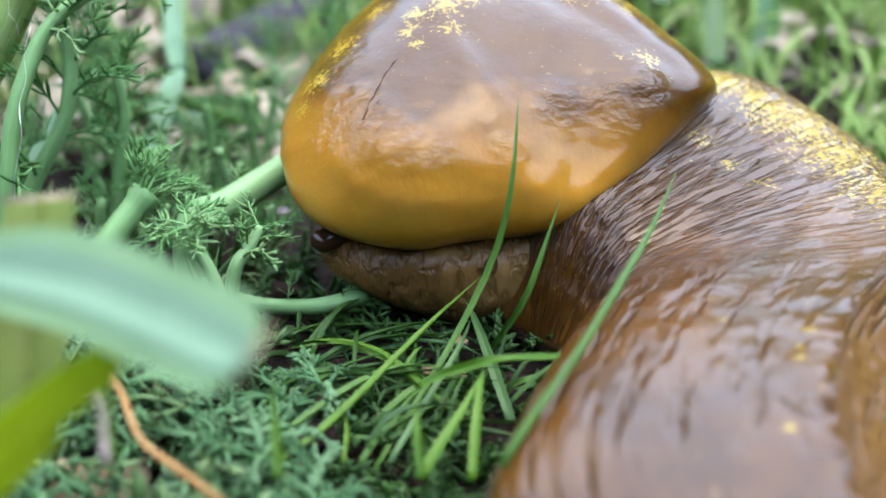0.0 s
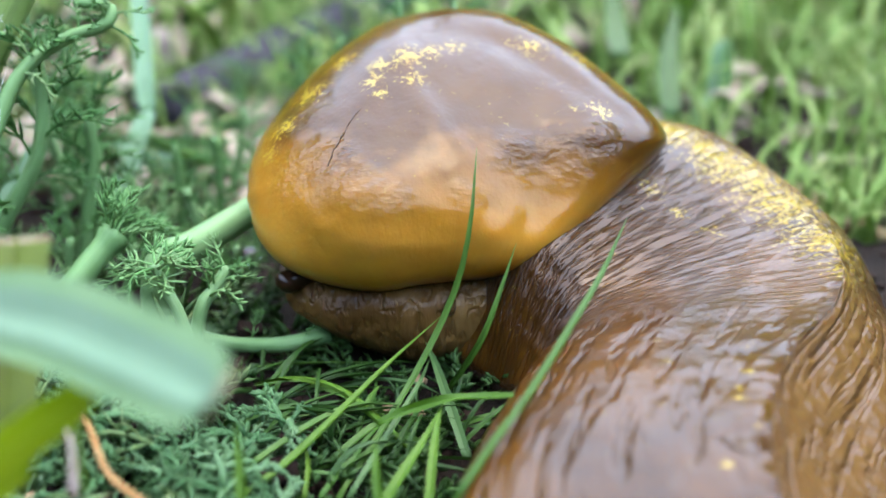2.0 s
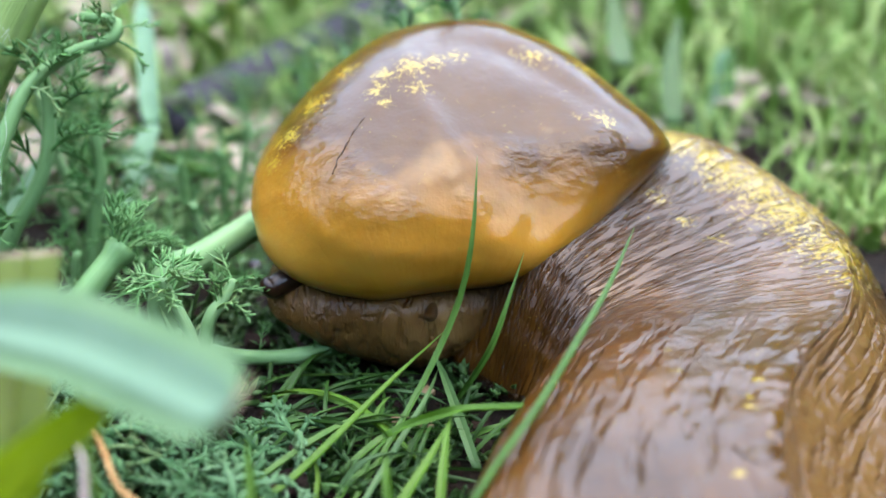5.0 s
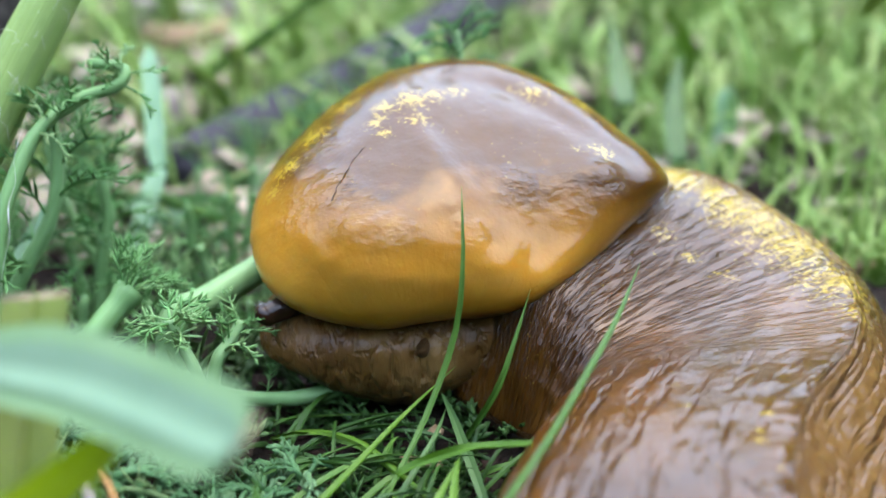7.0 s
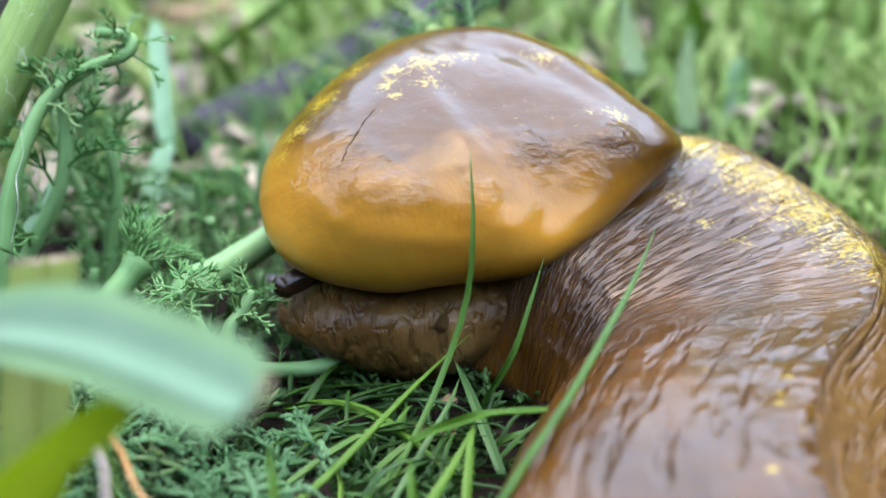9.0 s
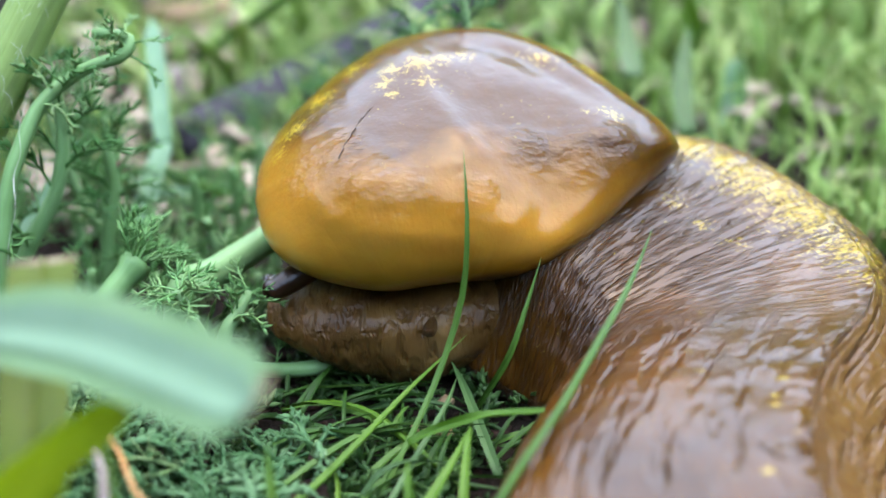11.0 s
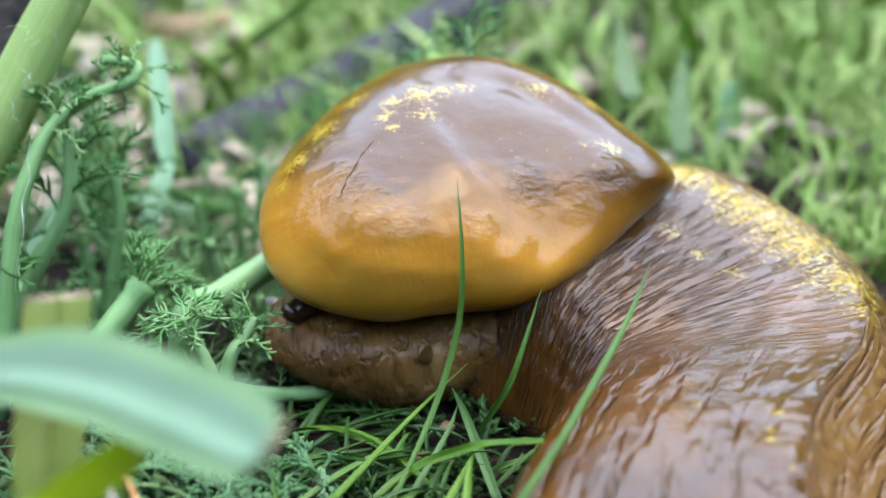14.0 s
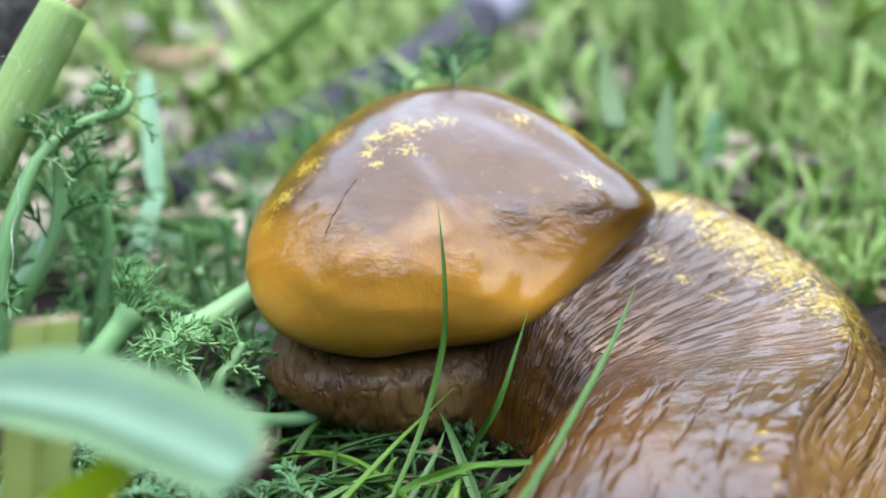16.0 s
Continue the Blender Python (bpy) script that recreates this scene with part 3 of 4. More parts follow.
INNER = [(-0.6, 1.0), (0.0, 0.75), (0.3, 0.45), (0.5, 0.22), (0.68, 0.08), (0.78, -0.05), (0.74, -0.2), (0.63, -0.46), (0.46, -0.84), (0.24, -1.4), (0.02, -2.3), (0.3, -3.4), (1.4, -4.7)]
OUTER = [(-0.5, 3.1), (0.4, 3.2), (1.5, 3.3), (2.75, 3.0), (3.65, 1.9), (3.9, 0.75), (3.6, -0.4), (3.05, -1.3), (2.75, -1.85), (2.55, -2.45), (2.5, -3.2), (2.8, -4.1), (2.6, -4.9)]


def body_mesh():
    """The trunk and tail, bent round in a hook, keeled along the back and finely grooved lengthwise."""
    nu, nv = 260, 170
    crest, inner, outer = spline(CREST, nu), spline(INNER, nu), spline(OUTER, nu)
    rings = []
    for i in range(nu):
        s = i / (nu - 1) * 12
        end = math.sin(min(1, (i + 0.5) / nu * 9) * math.pi / 2) * math.sin(min(1, (nu - i - 0.5) / nu * 5.0) * math.pi / 2) ** 0.8
        c = Vector((crest[i][0], crest[i][1], 0))
        to_in, to_out = Vector((*inner[i], 0)) - c, Vector((*outer[i], 0)) - c
        top = crest[i][2] * (0.3 + 0.7 * end)
        edge = envelope([(0, 0), (4, 0.0), (5.2, 1.0), (12, 1.0)], s)
        ring = []
        for j in range(nv):
            ang = 2 * math.pi * j / nv
            cs, sn = super_pt(ang, envelope([(0, 3.0), (4, 3.0), (6.5, 2.8), (12, 2.8)], s) if math.cos(ang) > 0 else 2.35 - 1.3 * edge)
            base = envelope([(0, 0.14), (4.5, 0.14), (6, 0.3), (12, 0.32)], s)
            z = base + (top - base) * sn if sn > 0 else base + 0.36 * sn
            if sn > 0:
                z += 0.03 * edge * math.exp(-(cs / 0.1) ** 2)
            way = to_in if cs > 0 else to_out
            if cs > 0 and sn > 0 and s < 6.5:
                # the neck and the inside of the bend stand up steeply from the ground and round over to the back
                q, w = ang / (math.pi / 2), min(0.4, 0.62 / to_in.length)
                run = envelope([(0, 1), (0.2, 1 - 0.3 * w), (0.4, 1 - 0.68 * w), (0.55, 1 - 1.15 * w), (0.75, 0.55 * (1 - 1.15 * w)), (1, 0)], q)
                rise = envelope([(0, 0), (0.2, 0.36), (0.4, 0.66), (0.55, 0.8), (0.75, 0.92), (1, 1)], q)
                k = 1 - smooth_step((s - 4.2) / 1.5)
                cs, z = cs + (run - cs) * k, z + (base + (top - base) * rise - z) * k
            g = 0.006 * math.sin(ang * 34 + 2.2 * noise.noise(Vector((s * 1.1, ang * 2, 0)))) * (0.4 + noise.noise(Vector((s * 1.7, ang * 5, 4))))
            g += 0.012 * noise.noise(Vector((s * 1.3, ang * 3, 9))) + 0.008 * noise.noise(Vector((s * 3, ang * 16, 2)))
            if cs < 0:
                g += 0.035 * edge * noise.noise(Vector((s * 9, ang * 10, 5)))
            p = c + way * (abs(cs) * end) + way.normalized() * (g * abs(cs)) + Vector((0, 0, z + g * max(sn, 0)))
            ring.append(p * CM)
        rings.append(ring)
    v, f, u = tube_data(rings)
    u = [(a * 12, b) for a, b in u]
    return mesh_of("body", v, [q[::-1] for q in f], SKIN, u)


def foot_mesh():
    """The sole's fringe, that shows as a dull rim where the trunk meets the ground."""
    nu, nv = 150, 20
    crest, inner, outer = spline(CREST, nu), spline(INNER, nu), spline(OUTER, nu)
    rings = []
    for i in range(nu):
        s = i / (nu - 1) * 12
        end = math.sin(min(1, (i + 0.5) / nu * 9) * math.pi / 2) * math.sin(min(1, (nu - i - 0.5) / nu * 5.0) * math.pi / 2) ** 0.8
        c = Vector((crest[i][0], crest[i][1], 0))
        to_in, to_out = Vector((*inner[i], 0)) - c, Vector((*outer[i], 0)) - c
        rip = 0.02 * math.sin(s * 21) + 0.03 * noise.noise(Vector((s * 3, 0, 0)))
        ring = []
        for j in range(nv):
            cs, sn = super_pt(2 * math.pi * j / nv, 3)
            way = to_in if cs > 0 else to_out
            ring.append((c + way.normalized() * ((way.length * end + 0.03 + rip * 0.5) * abs(cs)) + Vector((0, 0, 0.04 + (0.14 + rip * abs(cs)) * sn))) * CM)
        rings.append(ring)
    v, f, u = tube_data(rings)
    return mesh_of("foot", v, [q[::-1] for q in f], FOOT, u)


def head_mesh():
    """The half-drawn head and neck under the mantle: blunt in front, wrinkled, narrowing back into the trunk."""
    nu, nv = 100, 80
    rings = []
    for i in range(nu):
        al = math.pi * (1 - (i + 0.5) / nu)
        e, c = math.sin(al), math.cos(al)
        x = 0.05 + 1.3 * c
        w = envelope([(-1.25, 0.72), (-0.4, 0.72), (0.3, 0.6), (1.35, 0.5)], x) * e ** 0.6
        cy = envelope([(-1.25, 1.15), (-0.4, 1.12), (0.2, 1.1), (0.7, 1.2), (1.35, 1.45)], x)
        hi = 0.34 * e ** 0.5
        lo = envelope([(-1.25, 0.3), (-0.9, 0.48), (-0.5, 0.68), (-0.1, 0.8), (0.3, 0.68), (0.7, 0.56), (1.35, 0.5)], x) * e ** 0.55
        ring = []
        for j in range(nv):
            a = 2 * math.pi * j / nv
            cs, sn = super_pt(a, 2.2)
            g = 0.03 * noise.noise(Vector((x * 2.5, cs, sn))) + 0.02 * noise.noise(Vector((x * 11, sn * 1.3, cs))) + 0.012 * noise.noise(Vector((x * 24, sn * 4, cs * 3)))
            ring.append(Vector((x, cy + (w + g) * cs, 0.52 + ((hi if sn > 0 else lo * 0.8) + g) * sn)) * CM)
        rings.append(ring)
    v, f, u = tube_data(rings)
    return mesh_of("head", v, f, HEAD, u)


def tentacle_mesh(length, r0, r1, knob, mat=TENTACLE):
    n, m = 26, 18
    rings = []
    for i in range(n):
        f = i / (n - 1)
        r = r0 + (r1 - r0) * f
        r *= 1 + 0.01 * math.sin(f * 14)
        if f > 0.72:
            q = (f - 0.72) / 0.28
            r = (r1 * (1 + knob * math.sin(q * math.pi * 0.75))) * math.sqrt(max(0.003, 1 - (q * 0.99) ** 2.6))
        rings.append([Vector((-length * f, r * math.cos(2 * math.pi * j / m), r * math.sin(2 * math.pi * j / m) + 0.04 * f * f)) * CM for j in range(m)])
    v, f, u = tube_data(rings)
    return mesh_of("tentacle", v, f, mat, u)


slug = thing("banana_slug", "large wet brown and ochre slug curled on the grass", "slug")
mantle = part("mantle", mantle_mesh(), slug, "smooth glossy ochre mantle, yellow-flecked, golden rim sheen put in colour")
CREASE = plain_mat("dark_crease", (0.02, 0.009, 0.003), (0.05, 0.022, 0.007), 900, 0.5)


def crease_data(keys, r):
    """A hairline furrow that wanders a little along the skin."""
    rng = random.Random(4)
    pts = [Vector(p) + Vector((rng.uniform(-1, 1), rng.uniform(-0.2, 0.2), rng.uniform(-1, 1))) * 0.008 for p in spline(keys, 16)]
    return stem_data([tuple(p) for p in pts], r, r * 0.4, 40, 5)


d = crease_data([tuple(mantle_point(*q)) for q in ((-0.68, -0.30), (-0.66, -0.18), (-0.62, -0.06), (-0.57, 0.08), (-0.5, 0.24), (-0.4, 0.39))], 0.0055)
part("crease", mesh_of("crease", *d[:2], CREASE, d[2]), mantle, "hairline dark crease in the mantle")
trunk = part("body", body_mesh(), slug, "wet brown grooved trunk and tail")
d = crease_data([(1.68, -1.83, 1.025), (1.73, -1.98, 1.035), (1.87, -2.09, 1.06)], 0.014)
part("crease", mesh_of("crease", *d[:2], CREASE, d[2]), trunk, "short dark fold across the back")
part("foot", foot_mesh(), slug, "dull brown sole fringe, darkened in colour for the ground shadow")
head = part("head", head_mesh(), slug, "dull wrinkled grey-brown head drawn under the mantle")
UP, LOW = tentacle_mesh(0.46, 0.12, 0.09, 0.2), tentacle_mesh(0.16, 0.06, 0.05, 0.1, HEAD)
tentacle = part("upper_tentacle", UP, head, "short dark wet eye tentacle", pose(-0.0082, 0.0092, 0.0080, 0, -26, 30))
part("lower_tentacle", LOW, head, "", pose(-0.0094, 0.0084, 0.0052, 0, -30, 25))
part("lower_tentacle", LOW, head, "", pose(0.0014, 0.0058, 0.0062, 0, -22, 82))

# ---- grass in front of the slug ----
GRASS_GROUP = "grass tufts round the slug"


def grass_tuft(blades, label="slender green grass blade by the slug"):
    """A tuft: an Empty at its foot with its blades as parts. blades: (keys, width, material, more)."""
    foot = Vector(blades[0][0][0]) * CM
    ob = thing("grass_tuft", label, "grass tuft", GRASS_GROUP, at=Matrix.Translation(foot))
    for keys, width, mat, more in blades:
        d = blade_data(keys, width * 0.85, **{"side": (1, -0.3, 0.2), "fold": 0.65, **more})
        part("blade", creased(mesh_of("blade", [Vector(v) - foot for v in d[0]], d[1], mat, d[2])), ob)
    return ob


def grass_blade(keys, width, mat=GRASS, label="slender green grass blade by the slug", **more):
    return grass_tuft([(keys, width, mat, more)], label)


BLADE_TALL = grass_blade([(-0.68, -1.19, -0.05), (-0.38, -0.6, 0.15), (-0.1, -0.16, 0.44), (0.16, 0.11, 0.92), (0.28, 0.21, 1.43), (0.33, 0.54, 1.94)], 0.062, point=0.82, base=0.85, label="tall slender green grass blade leaning on the mantle")
grass_blade([(0.09, 0.24, -0.05), (0.37, 0.09, 0.54), (0.52, 0.23, 0.9), (0.65, 0.48, 1.2)], 0.062)
grass_blade([(0.15, -1.97, 0.67), (0.36, -1.7, 0.84), (0.62, -1.35, 1.0), (0.92, -0.84, 1.18), (1.19, -0.33, 1.33), (1.45, 0.3, 1.48)], 0.068, point=0.82, base=0.85, label="stout green grass blade arching before the trunk")
grass_blade([(-0.37, -0.73, 0.34), (-0.19, -0.69, 0.42), (0.06, -0.72, 0.53), (0.33, -0.77, 0.59), (0.7, -0.86, 0.67)], 0.08, GRASS_BRIGHT, "bright grass stem lying flat across others", point=0.9, base=0.9)
grass_blade([(-1.29, -1.28, 0.11), (-1.01, -1.02, 0.19), (-0.73, -0.69, 0.31), (-0.35, -0.22, 0.49), (0.06, 0.16, 0.71)], 0.09, GRASS_BRIGHT)
grass_blade([(-0.34, -1.47, 0.16), (-0.20, -1.26, 0.28), (-0.05, -0.99, 0.38), (0.08, -0.71, 0.50)], 0.1, GRASS_BRIGHT, "bright yellow-green young grass blade, forked low", base=0.9)
grass_blade([(-0.01, -1.51, 0.19), (0.01, -1.23, 0.33), (0.04, -0.91, 0.44), (0.07, -0.75, 0.49)], 0.085, GRASS_BRIGHT, "bright yellow-green young grass blade, forked low", base=0.9)
grass_blade([(0.26, -0.75, 0.06), (0.15, -0.31, 0.17), (0.03, 0.13, 0.29), (-0.06, 0.39, 0.36)], 0.1, GRASS_BLUE, "bluish folded grass blade in shade")
grass_blade([(0.06, -0.75, 0.06), (-0.35, -0.34, 0.10), (-0.72, 0.04, 0.10), (-1.08, 0.17, 0.13), (-1.40, 0.06, 0.15)], 0.085, GRASS)
grass_blade([(-1.52, -0.47, -0.05), (-1.21, -0.23, -0.01), (-0.93, -0.10, 0.04), (-0.59, 0.02, 0.06)], 0.17, GRASS_BLUE, "broad bluish grass blade lying flat in shade")
grass_blade([(-0.74, -0.77, 0.02), (-0.43, -0.49, 0.14), (-0.10, -0.25, 0.18), (0.20, -0.17, 0.12)], 0.09, GRASS)
grass_blade([(-1.06, -2.11, 0.69), (-1.09, -1.92, 0.86), (-1.14, -1.73, 1.04)], 0.085, GRASS_BRIGHT, "out of focus bright grass blade")
grass_blade([(-0.74, -1.19, 0.06), (-0.57, -0.85, 0.09), (-0.18, -0.62, 0.11), (0.06, -0.78, -0.01)], 0.08, GRASS)
grass_blade([(-0.85, -1.19, 0.06), (-0.85, -0.93, 0.15), (-0.91, -0.77, 0.25)], 0.05, GRASS_BRIGHT)
grass_blade([(-0.55, -1.19, 0.06), (-0.33, -0.78, 0.23), (-0.10, -0.28, 0.37), (-0.02, 0.07, 0.40)], 0.07, GRASS_BLUE)
grass_blade([(-0.30, -1.79, 0.43), (-0.33, -1.60, 0.61), (-0.34, -1.44, 0.71)], 0.08, GRASS_BRIGHT, "out of focus bright grass blade")
grass_blade([(-2.51, -1.49, 0.83), (-2.64, -1.21, 0.97), (-2.78, -0.90, 1.16)], 0.06, GRASS)
grass_blade([(-1.64, -2.79, 1.36), (-1.72, -2.59, 1.55), (-1.81, -2.38, 1.77), (-1.91, -2.24, 1.84)], 0.06, GRASS_BRIGHT, "out of focus bright grass blade")
grass_blade([(-1.41, 0.24, 0.05), (-1.07, 0.11, 0.2), (-0.7, -0.13, 0.25), (-0.39, -0.47, 0.2), (-0.02, -0.83, 0.05)], 0.07, GRASS_BRIGHT, "bright grass stem arching over others", point=0.9)
grass_blade([(-0.72, -0.99, 0.05), (-0.56, -0.87, 0.2), (-0.29, -0.81, 0.25), (0.26, -0.77, 0.15)], 0.06, GRASS_BLUE, "pale bluish grass blade bent over low")
grass_blade([(-1.29, -0.93, 0.1), (-0.91, -0.59, 0.2), (-0.56, -0.36, 0.25), (-0.18, -0.43, 0.3)], 0.09, GRASS)
for i in range(7):
    rng = random.Random(300 + i)
    cx, cy = rng.uniform(-1.3, 0.5), rng.uniform(-1.2, 0.5)
    tuft = []
    for k in range(5):
        x, y = cx + rng.uniform(-0.25, 0.25), cy + rng.uniform(-0.2, 0.2)
        a, ln, h = rng.uniform(-0.6, 1.7), rng.uniform(0.7, 1.7), rng.uniform(0.02, 0.22)
        dx, dy = math.cos(a) * ln, math.sin(a) * ln * 0.5
        keys = [(x - dx / 2, y - dy / 2, -0.05), (x - dx * 0.1, y - dy * 0.1, h), (x + dx * 0.3, y + dy * 0.3, h * 1.2), (x + dx / 2, y + dy / 2, h * rng.uniform(0.6, 1.3))]
        tuft.append((keys, rng.uniform(0.035, 0.075), rng.choice((GRASS_SHADED, GRASS_SHADED, GRASS, GRASS_BLUE)), {"n": 9}))
    grass_tuft(tuft, "tuft of thin grass blades tangled low beneath the slug's head")


# ---- lawn and weeds behind ----
def scatter_lawn(rng):
    datas = []
    for _ in range(8500):
        y = 3.4 + 34 * rng.random() ** 1.45
        x = rng.uniform(-0.55, 0.6) * (y + 9)
        if x < 1.6 and y < 5 or x < 4.2 and y < 4.0 or (x < -0.22 * y - 0.5 and rng.random() < 0.45):
            continue
        if abs(x - 0.45 * (y - 15.5)) < 1.3 and y < 22 and rng.random() < (0.35 if y < 12 else 0.8):
            continue
        if noise.noise(Vector((x * 0.22, y * 0.22, 11))) < -0.12 and rng.random() < 0.7:
            continue
        h, w = rng.uniform(0.5, 1.6) * min(1, 0.25 + y / 14), rng.uniform(0.08, 0.2) * min(1, 0.35 + y / 16)
        if y > 9 and rng.random() < 0.09:
            h, w = h * 1.7, w * 2.2
        a, lean = rng.uniform(0, 6.283), rng.uniform(0.05, 1.3)
        dx, dy = math.cos(a) * lean * h, math.sin(a) * lean * h
        z = ground_height(x, y)
        keys = [(x, y, z - 0.1), (x + dx * 0.25, y + dy * 0.25, z + h * 0.55), (x + dx, y + dy, z + h * rng.uniform(0.75, 1.0))]
        datas.append(blade_data(keys, w, 6, side=(-math.sin(a), math.cos(a), 0), point=0.7))
    v, f, u = joined(datas)
    thing("lawn_grass", "short bright green lawn grass on bare soil", "lawn", kind="stuff", me=mesh_of("lawn_grass", v, f, LAWN, u))


scatter_lawn(random.Random(11))


def scatter_weeds(rng):
    kinds = [feather_data(rng, rng.uniform(0.6, 1.1), rng.choice((3, 4, 5)), rng.uniform(0.1, 0.6), r=rng.uniform(0.013, 0.022), split=2) for _ in range(14)]
    stout_kinds = [feather_data(rng, rng.uniform(0.9, 1.4), 4, rng.uniform(0.1, 0.5), lobe=0.5, r=rng.uniform(0.03, 0.045), split=2) for _ in range(8)]
    datas = []
    for _ in range(460):
        x, y = rng.uniform(-6.5, 0.6), rng.uniform(-2.6, 8)
        if x > -1.3 and y < 4.4 or x > -1.9 and -0.8 < y < 2.0:
            continue
        z = ground_height(x, y) + rng.uniform(-0.05, 0.3)
        if y < -0.2 and x > -3.6 and rng.random() < 0.75:
            continue
        if y > 0.6 and rng.random() < (0.4 if y < 3 else 0.7):
            continue
        k = rng.uniform(0.55, 1.1) if y > 0.6 else rng.uniform(0.55, 1.4)
        m = Matrix.Translation(V(x, y, z)) @ Euler((rng.uniform(-0.4, 0.4), -rng.uniform(0.0, 1.2), rng.uniform(0, 6.283))).to_matrix().to_4x4() @ Matrix.Scale(k, 4)
        datas.append(moved(rng.choice(kinds), m))
    for _ in range(30):
        # denser leaves low before the slug
        x, y = rng.uniform(-3.6, -1.5), rng.uniform(-2.8, -0.4)
        m = Matrix.Translation(V(x, y, ground_height(x, y) + rng.uniform(0.0, 0.3))) @ Euler((rng.uniform(-0.5, 0.5), -rng.uniform(0.0, 0.9), rng.uniform(0, 6.283))).to_matrix().to_4x4() @ Matrix.Scale(rng.uniform(0.45, 0.8), 4)
        datas.append(moved(rng.choice(stout_kinds), m))
    v, f, u = joined(datas)
    thing("weed_mat", "low mat of finely cut feathery green weed leaves", "weeds", kind="stuff", me=mesh_of("weed_mat", v, f, WEED_MASS, u))


scatter_weeds(random.Random(21))


def scatter_sprigs(rng):
    """Weed sprigs on the soil beneath the head and among the grass, coloured dark to paint shaded gaps."""
    kinds = [feather_data(rng, rng.uniform(0.6, 1.0), rng.choice((3, 4, 5)), rng.uniform(0.1, 0.6), r=rng.uniform(0.03, 0.05), split=2) for _ in range(10)]
    datas = []
    for _ in range(420):
        x, y = rng.uniform(-3.0, 0.75), rng.uniform(-1.5, 2.2)
        if x > 0.1 + 0.35 * (y + 1.5) and x > 0.3:
            continue
        m = Matrix.Translation(V(x, y, ground_height(x, y) + rng.uniform(-0.05, 0.1))) @ Euler((rng.uniform(-0.4, 0.4), -rng.uniform(0.0, 0.8), rng.uniform(0, 6.283))).to_matrix().to_4x4() @ Matrix.Scale(rng.uniform(0.3, 0.65), 4)
        datas.append(moved(rng.choice(kinds), m))
    v, f, u = joined(datas)
    thing("moss_sprigs", "small weed sprigs beneath the slug, darkened in colour as if shaded", "moss", kind="stuff", me=mesh_of("moss_sprigs", v, f, SPRIG_SHADED, u))


scatter_sprigs(random.Random(44))

# ---- out-of-focus blades before the camera ----
def broad_blade(keys, width, mat, label, cut=None, name="broad_blade", gutter=False, **kw):
    ob = thing(name, label, "leaf")
    d = blade_data(keys, width, 24, **kw)
    part("blade", creased(mesh_of("blade", *d[:2], mat, d[2])), ob)
    lift = Vector(frame_at([Vector(k) for k in keys], len(keys) // 2, kw.get("side"))[2]) * 0.012
    if gutter:
        # a paler strip laid on the blade as its painted sky sheen
        d = blade_data([tuple(Vector(k) + lift * 1.4) for k in keys], width * 0.55, 24, **{**kw, "fold": 0.25})
        part("gutter", creased(mesh_of("gutter", *d[:2], BROAD_SHEEN, d[2])), ob, "pale bluish middle of the blade, sky sheen put in its colour")
    else:
        d2 = stem_data([tuple(Vector(k) + lift) for k in keys], width * 0.045, width * 0.03, 24, 6)
        part("midrib", mesh_of("midrib", *d2[:2], mat, d2[2]), ob)
    if cut:
        a, b = Vector(keys[-2]), Vector(keys[-1])
        t = (b - a).normalized()
        d = blade_data([tuple(b - t * cut), tuple(b - t * cut * 0.4), tuple(b), tuple(b + t * cut * 0.3)], width * (0.7 if gutter else 1.03), 8, **{**kw, "point": 1.0, "base": 1.0})
        part("dry_tip", mesh_of("dry_tip", *d[:2], TIP, d[2]), ob, "dry brown cut edge")
    return ob


broad_blade([(-2.94, -2.31, 1.92), (-2.22, -2.55, 2.23), (-1.70, -2.79, 2.32), (-1.27, -3.02, 2.29), (-1.03, -3.15, 2.26), (-0.84, -3.25, 2.22)], 0.42, BROAD, "broad pale blue-green blade arching low, tip browned", 0.016, side=(-0.15, -0.75, -0.66), fold=0.12, thick=0.02, point=0.965, base=0.5, gutter=True)
broad_blade([(-2.03, -2.87, 1.43), (-2.16, -2.31, 1.69), (-2.21, -1.96, 1.95), (-2.26, -1.64, 2.18)], 0.36, OLIVE, "upright olive leaf stub cut off at the top", 0.03, side=(1, 0.2, 0.05), fold=0.12, thick=0.025, point=1.0, base=0.8)
broad_blade([(-2.37, -2.94, 1.39), (-2.04, -2.90, 1.61), (-1.73, -2.85, 1.83), (-1.47, -2.82, 2.00)], 0.2, LIME, "short lime-green blade pointing up", side=(0.53, -0.29, -0.63), fold=0.2, point=0.9)
broad_blade([(-2.22, -3.00, 1.27), (-2.01, -2.95, 1.49), (-1.88, -2.90, 1.61), (-1.81, -2.89, 1.73)], 0.13, LIME, "short lime-green blade pointing up", side=(0.53, -0.29, -0.63), fold=0.2, point=0.9)


def dry_stalk(keys, r, mat=DRY, label="thin dry orange-brown stalk"):
    d = stem_data(keys, r, r * 0.6, 14, 7)
    return thing("dry_stalk", label, "stalk", me=mesh_of("dry_stalk", *d[:2], mat, d[2]))


ORANGE = plain_mat("orange_stalk", (0.248, 0.11, 0.0275), (0.413, 0.248, 0.11), 600, 0.6)
dry_stalk([(-1.35, -2.25, 0.65), (-1.57, -2.18, 0.80), (-1.82, -2.03, 0.90), (-1.99, -1.75, 1.00), (-2.14, -1.53, 1.01)], 0.024, ORANGE)
dry_stalk([(-1.92, -2.31, 0.97), (-1.96, -2.13, 1.13), (-2.04, -1.98, 1.21)], 0.03, CHIP, "short pale dry stalk")

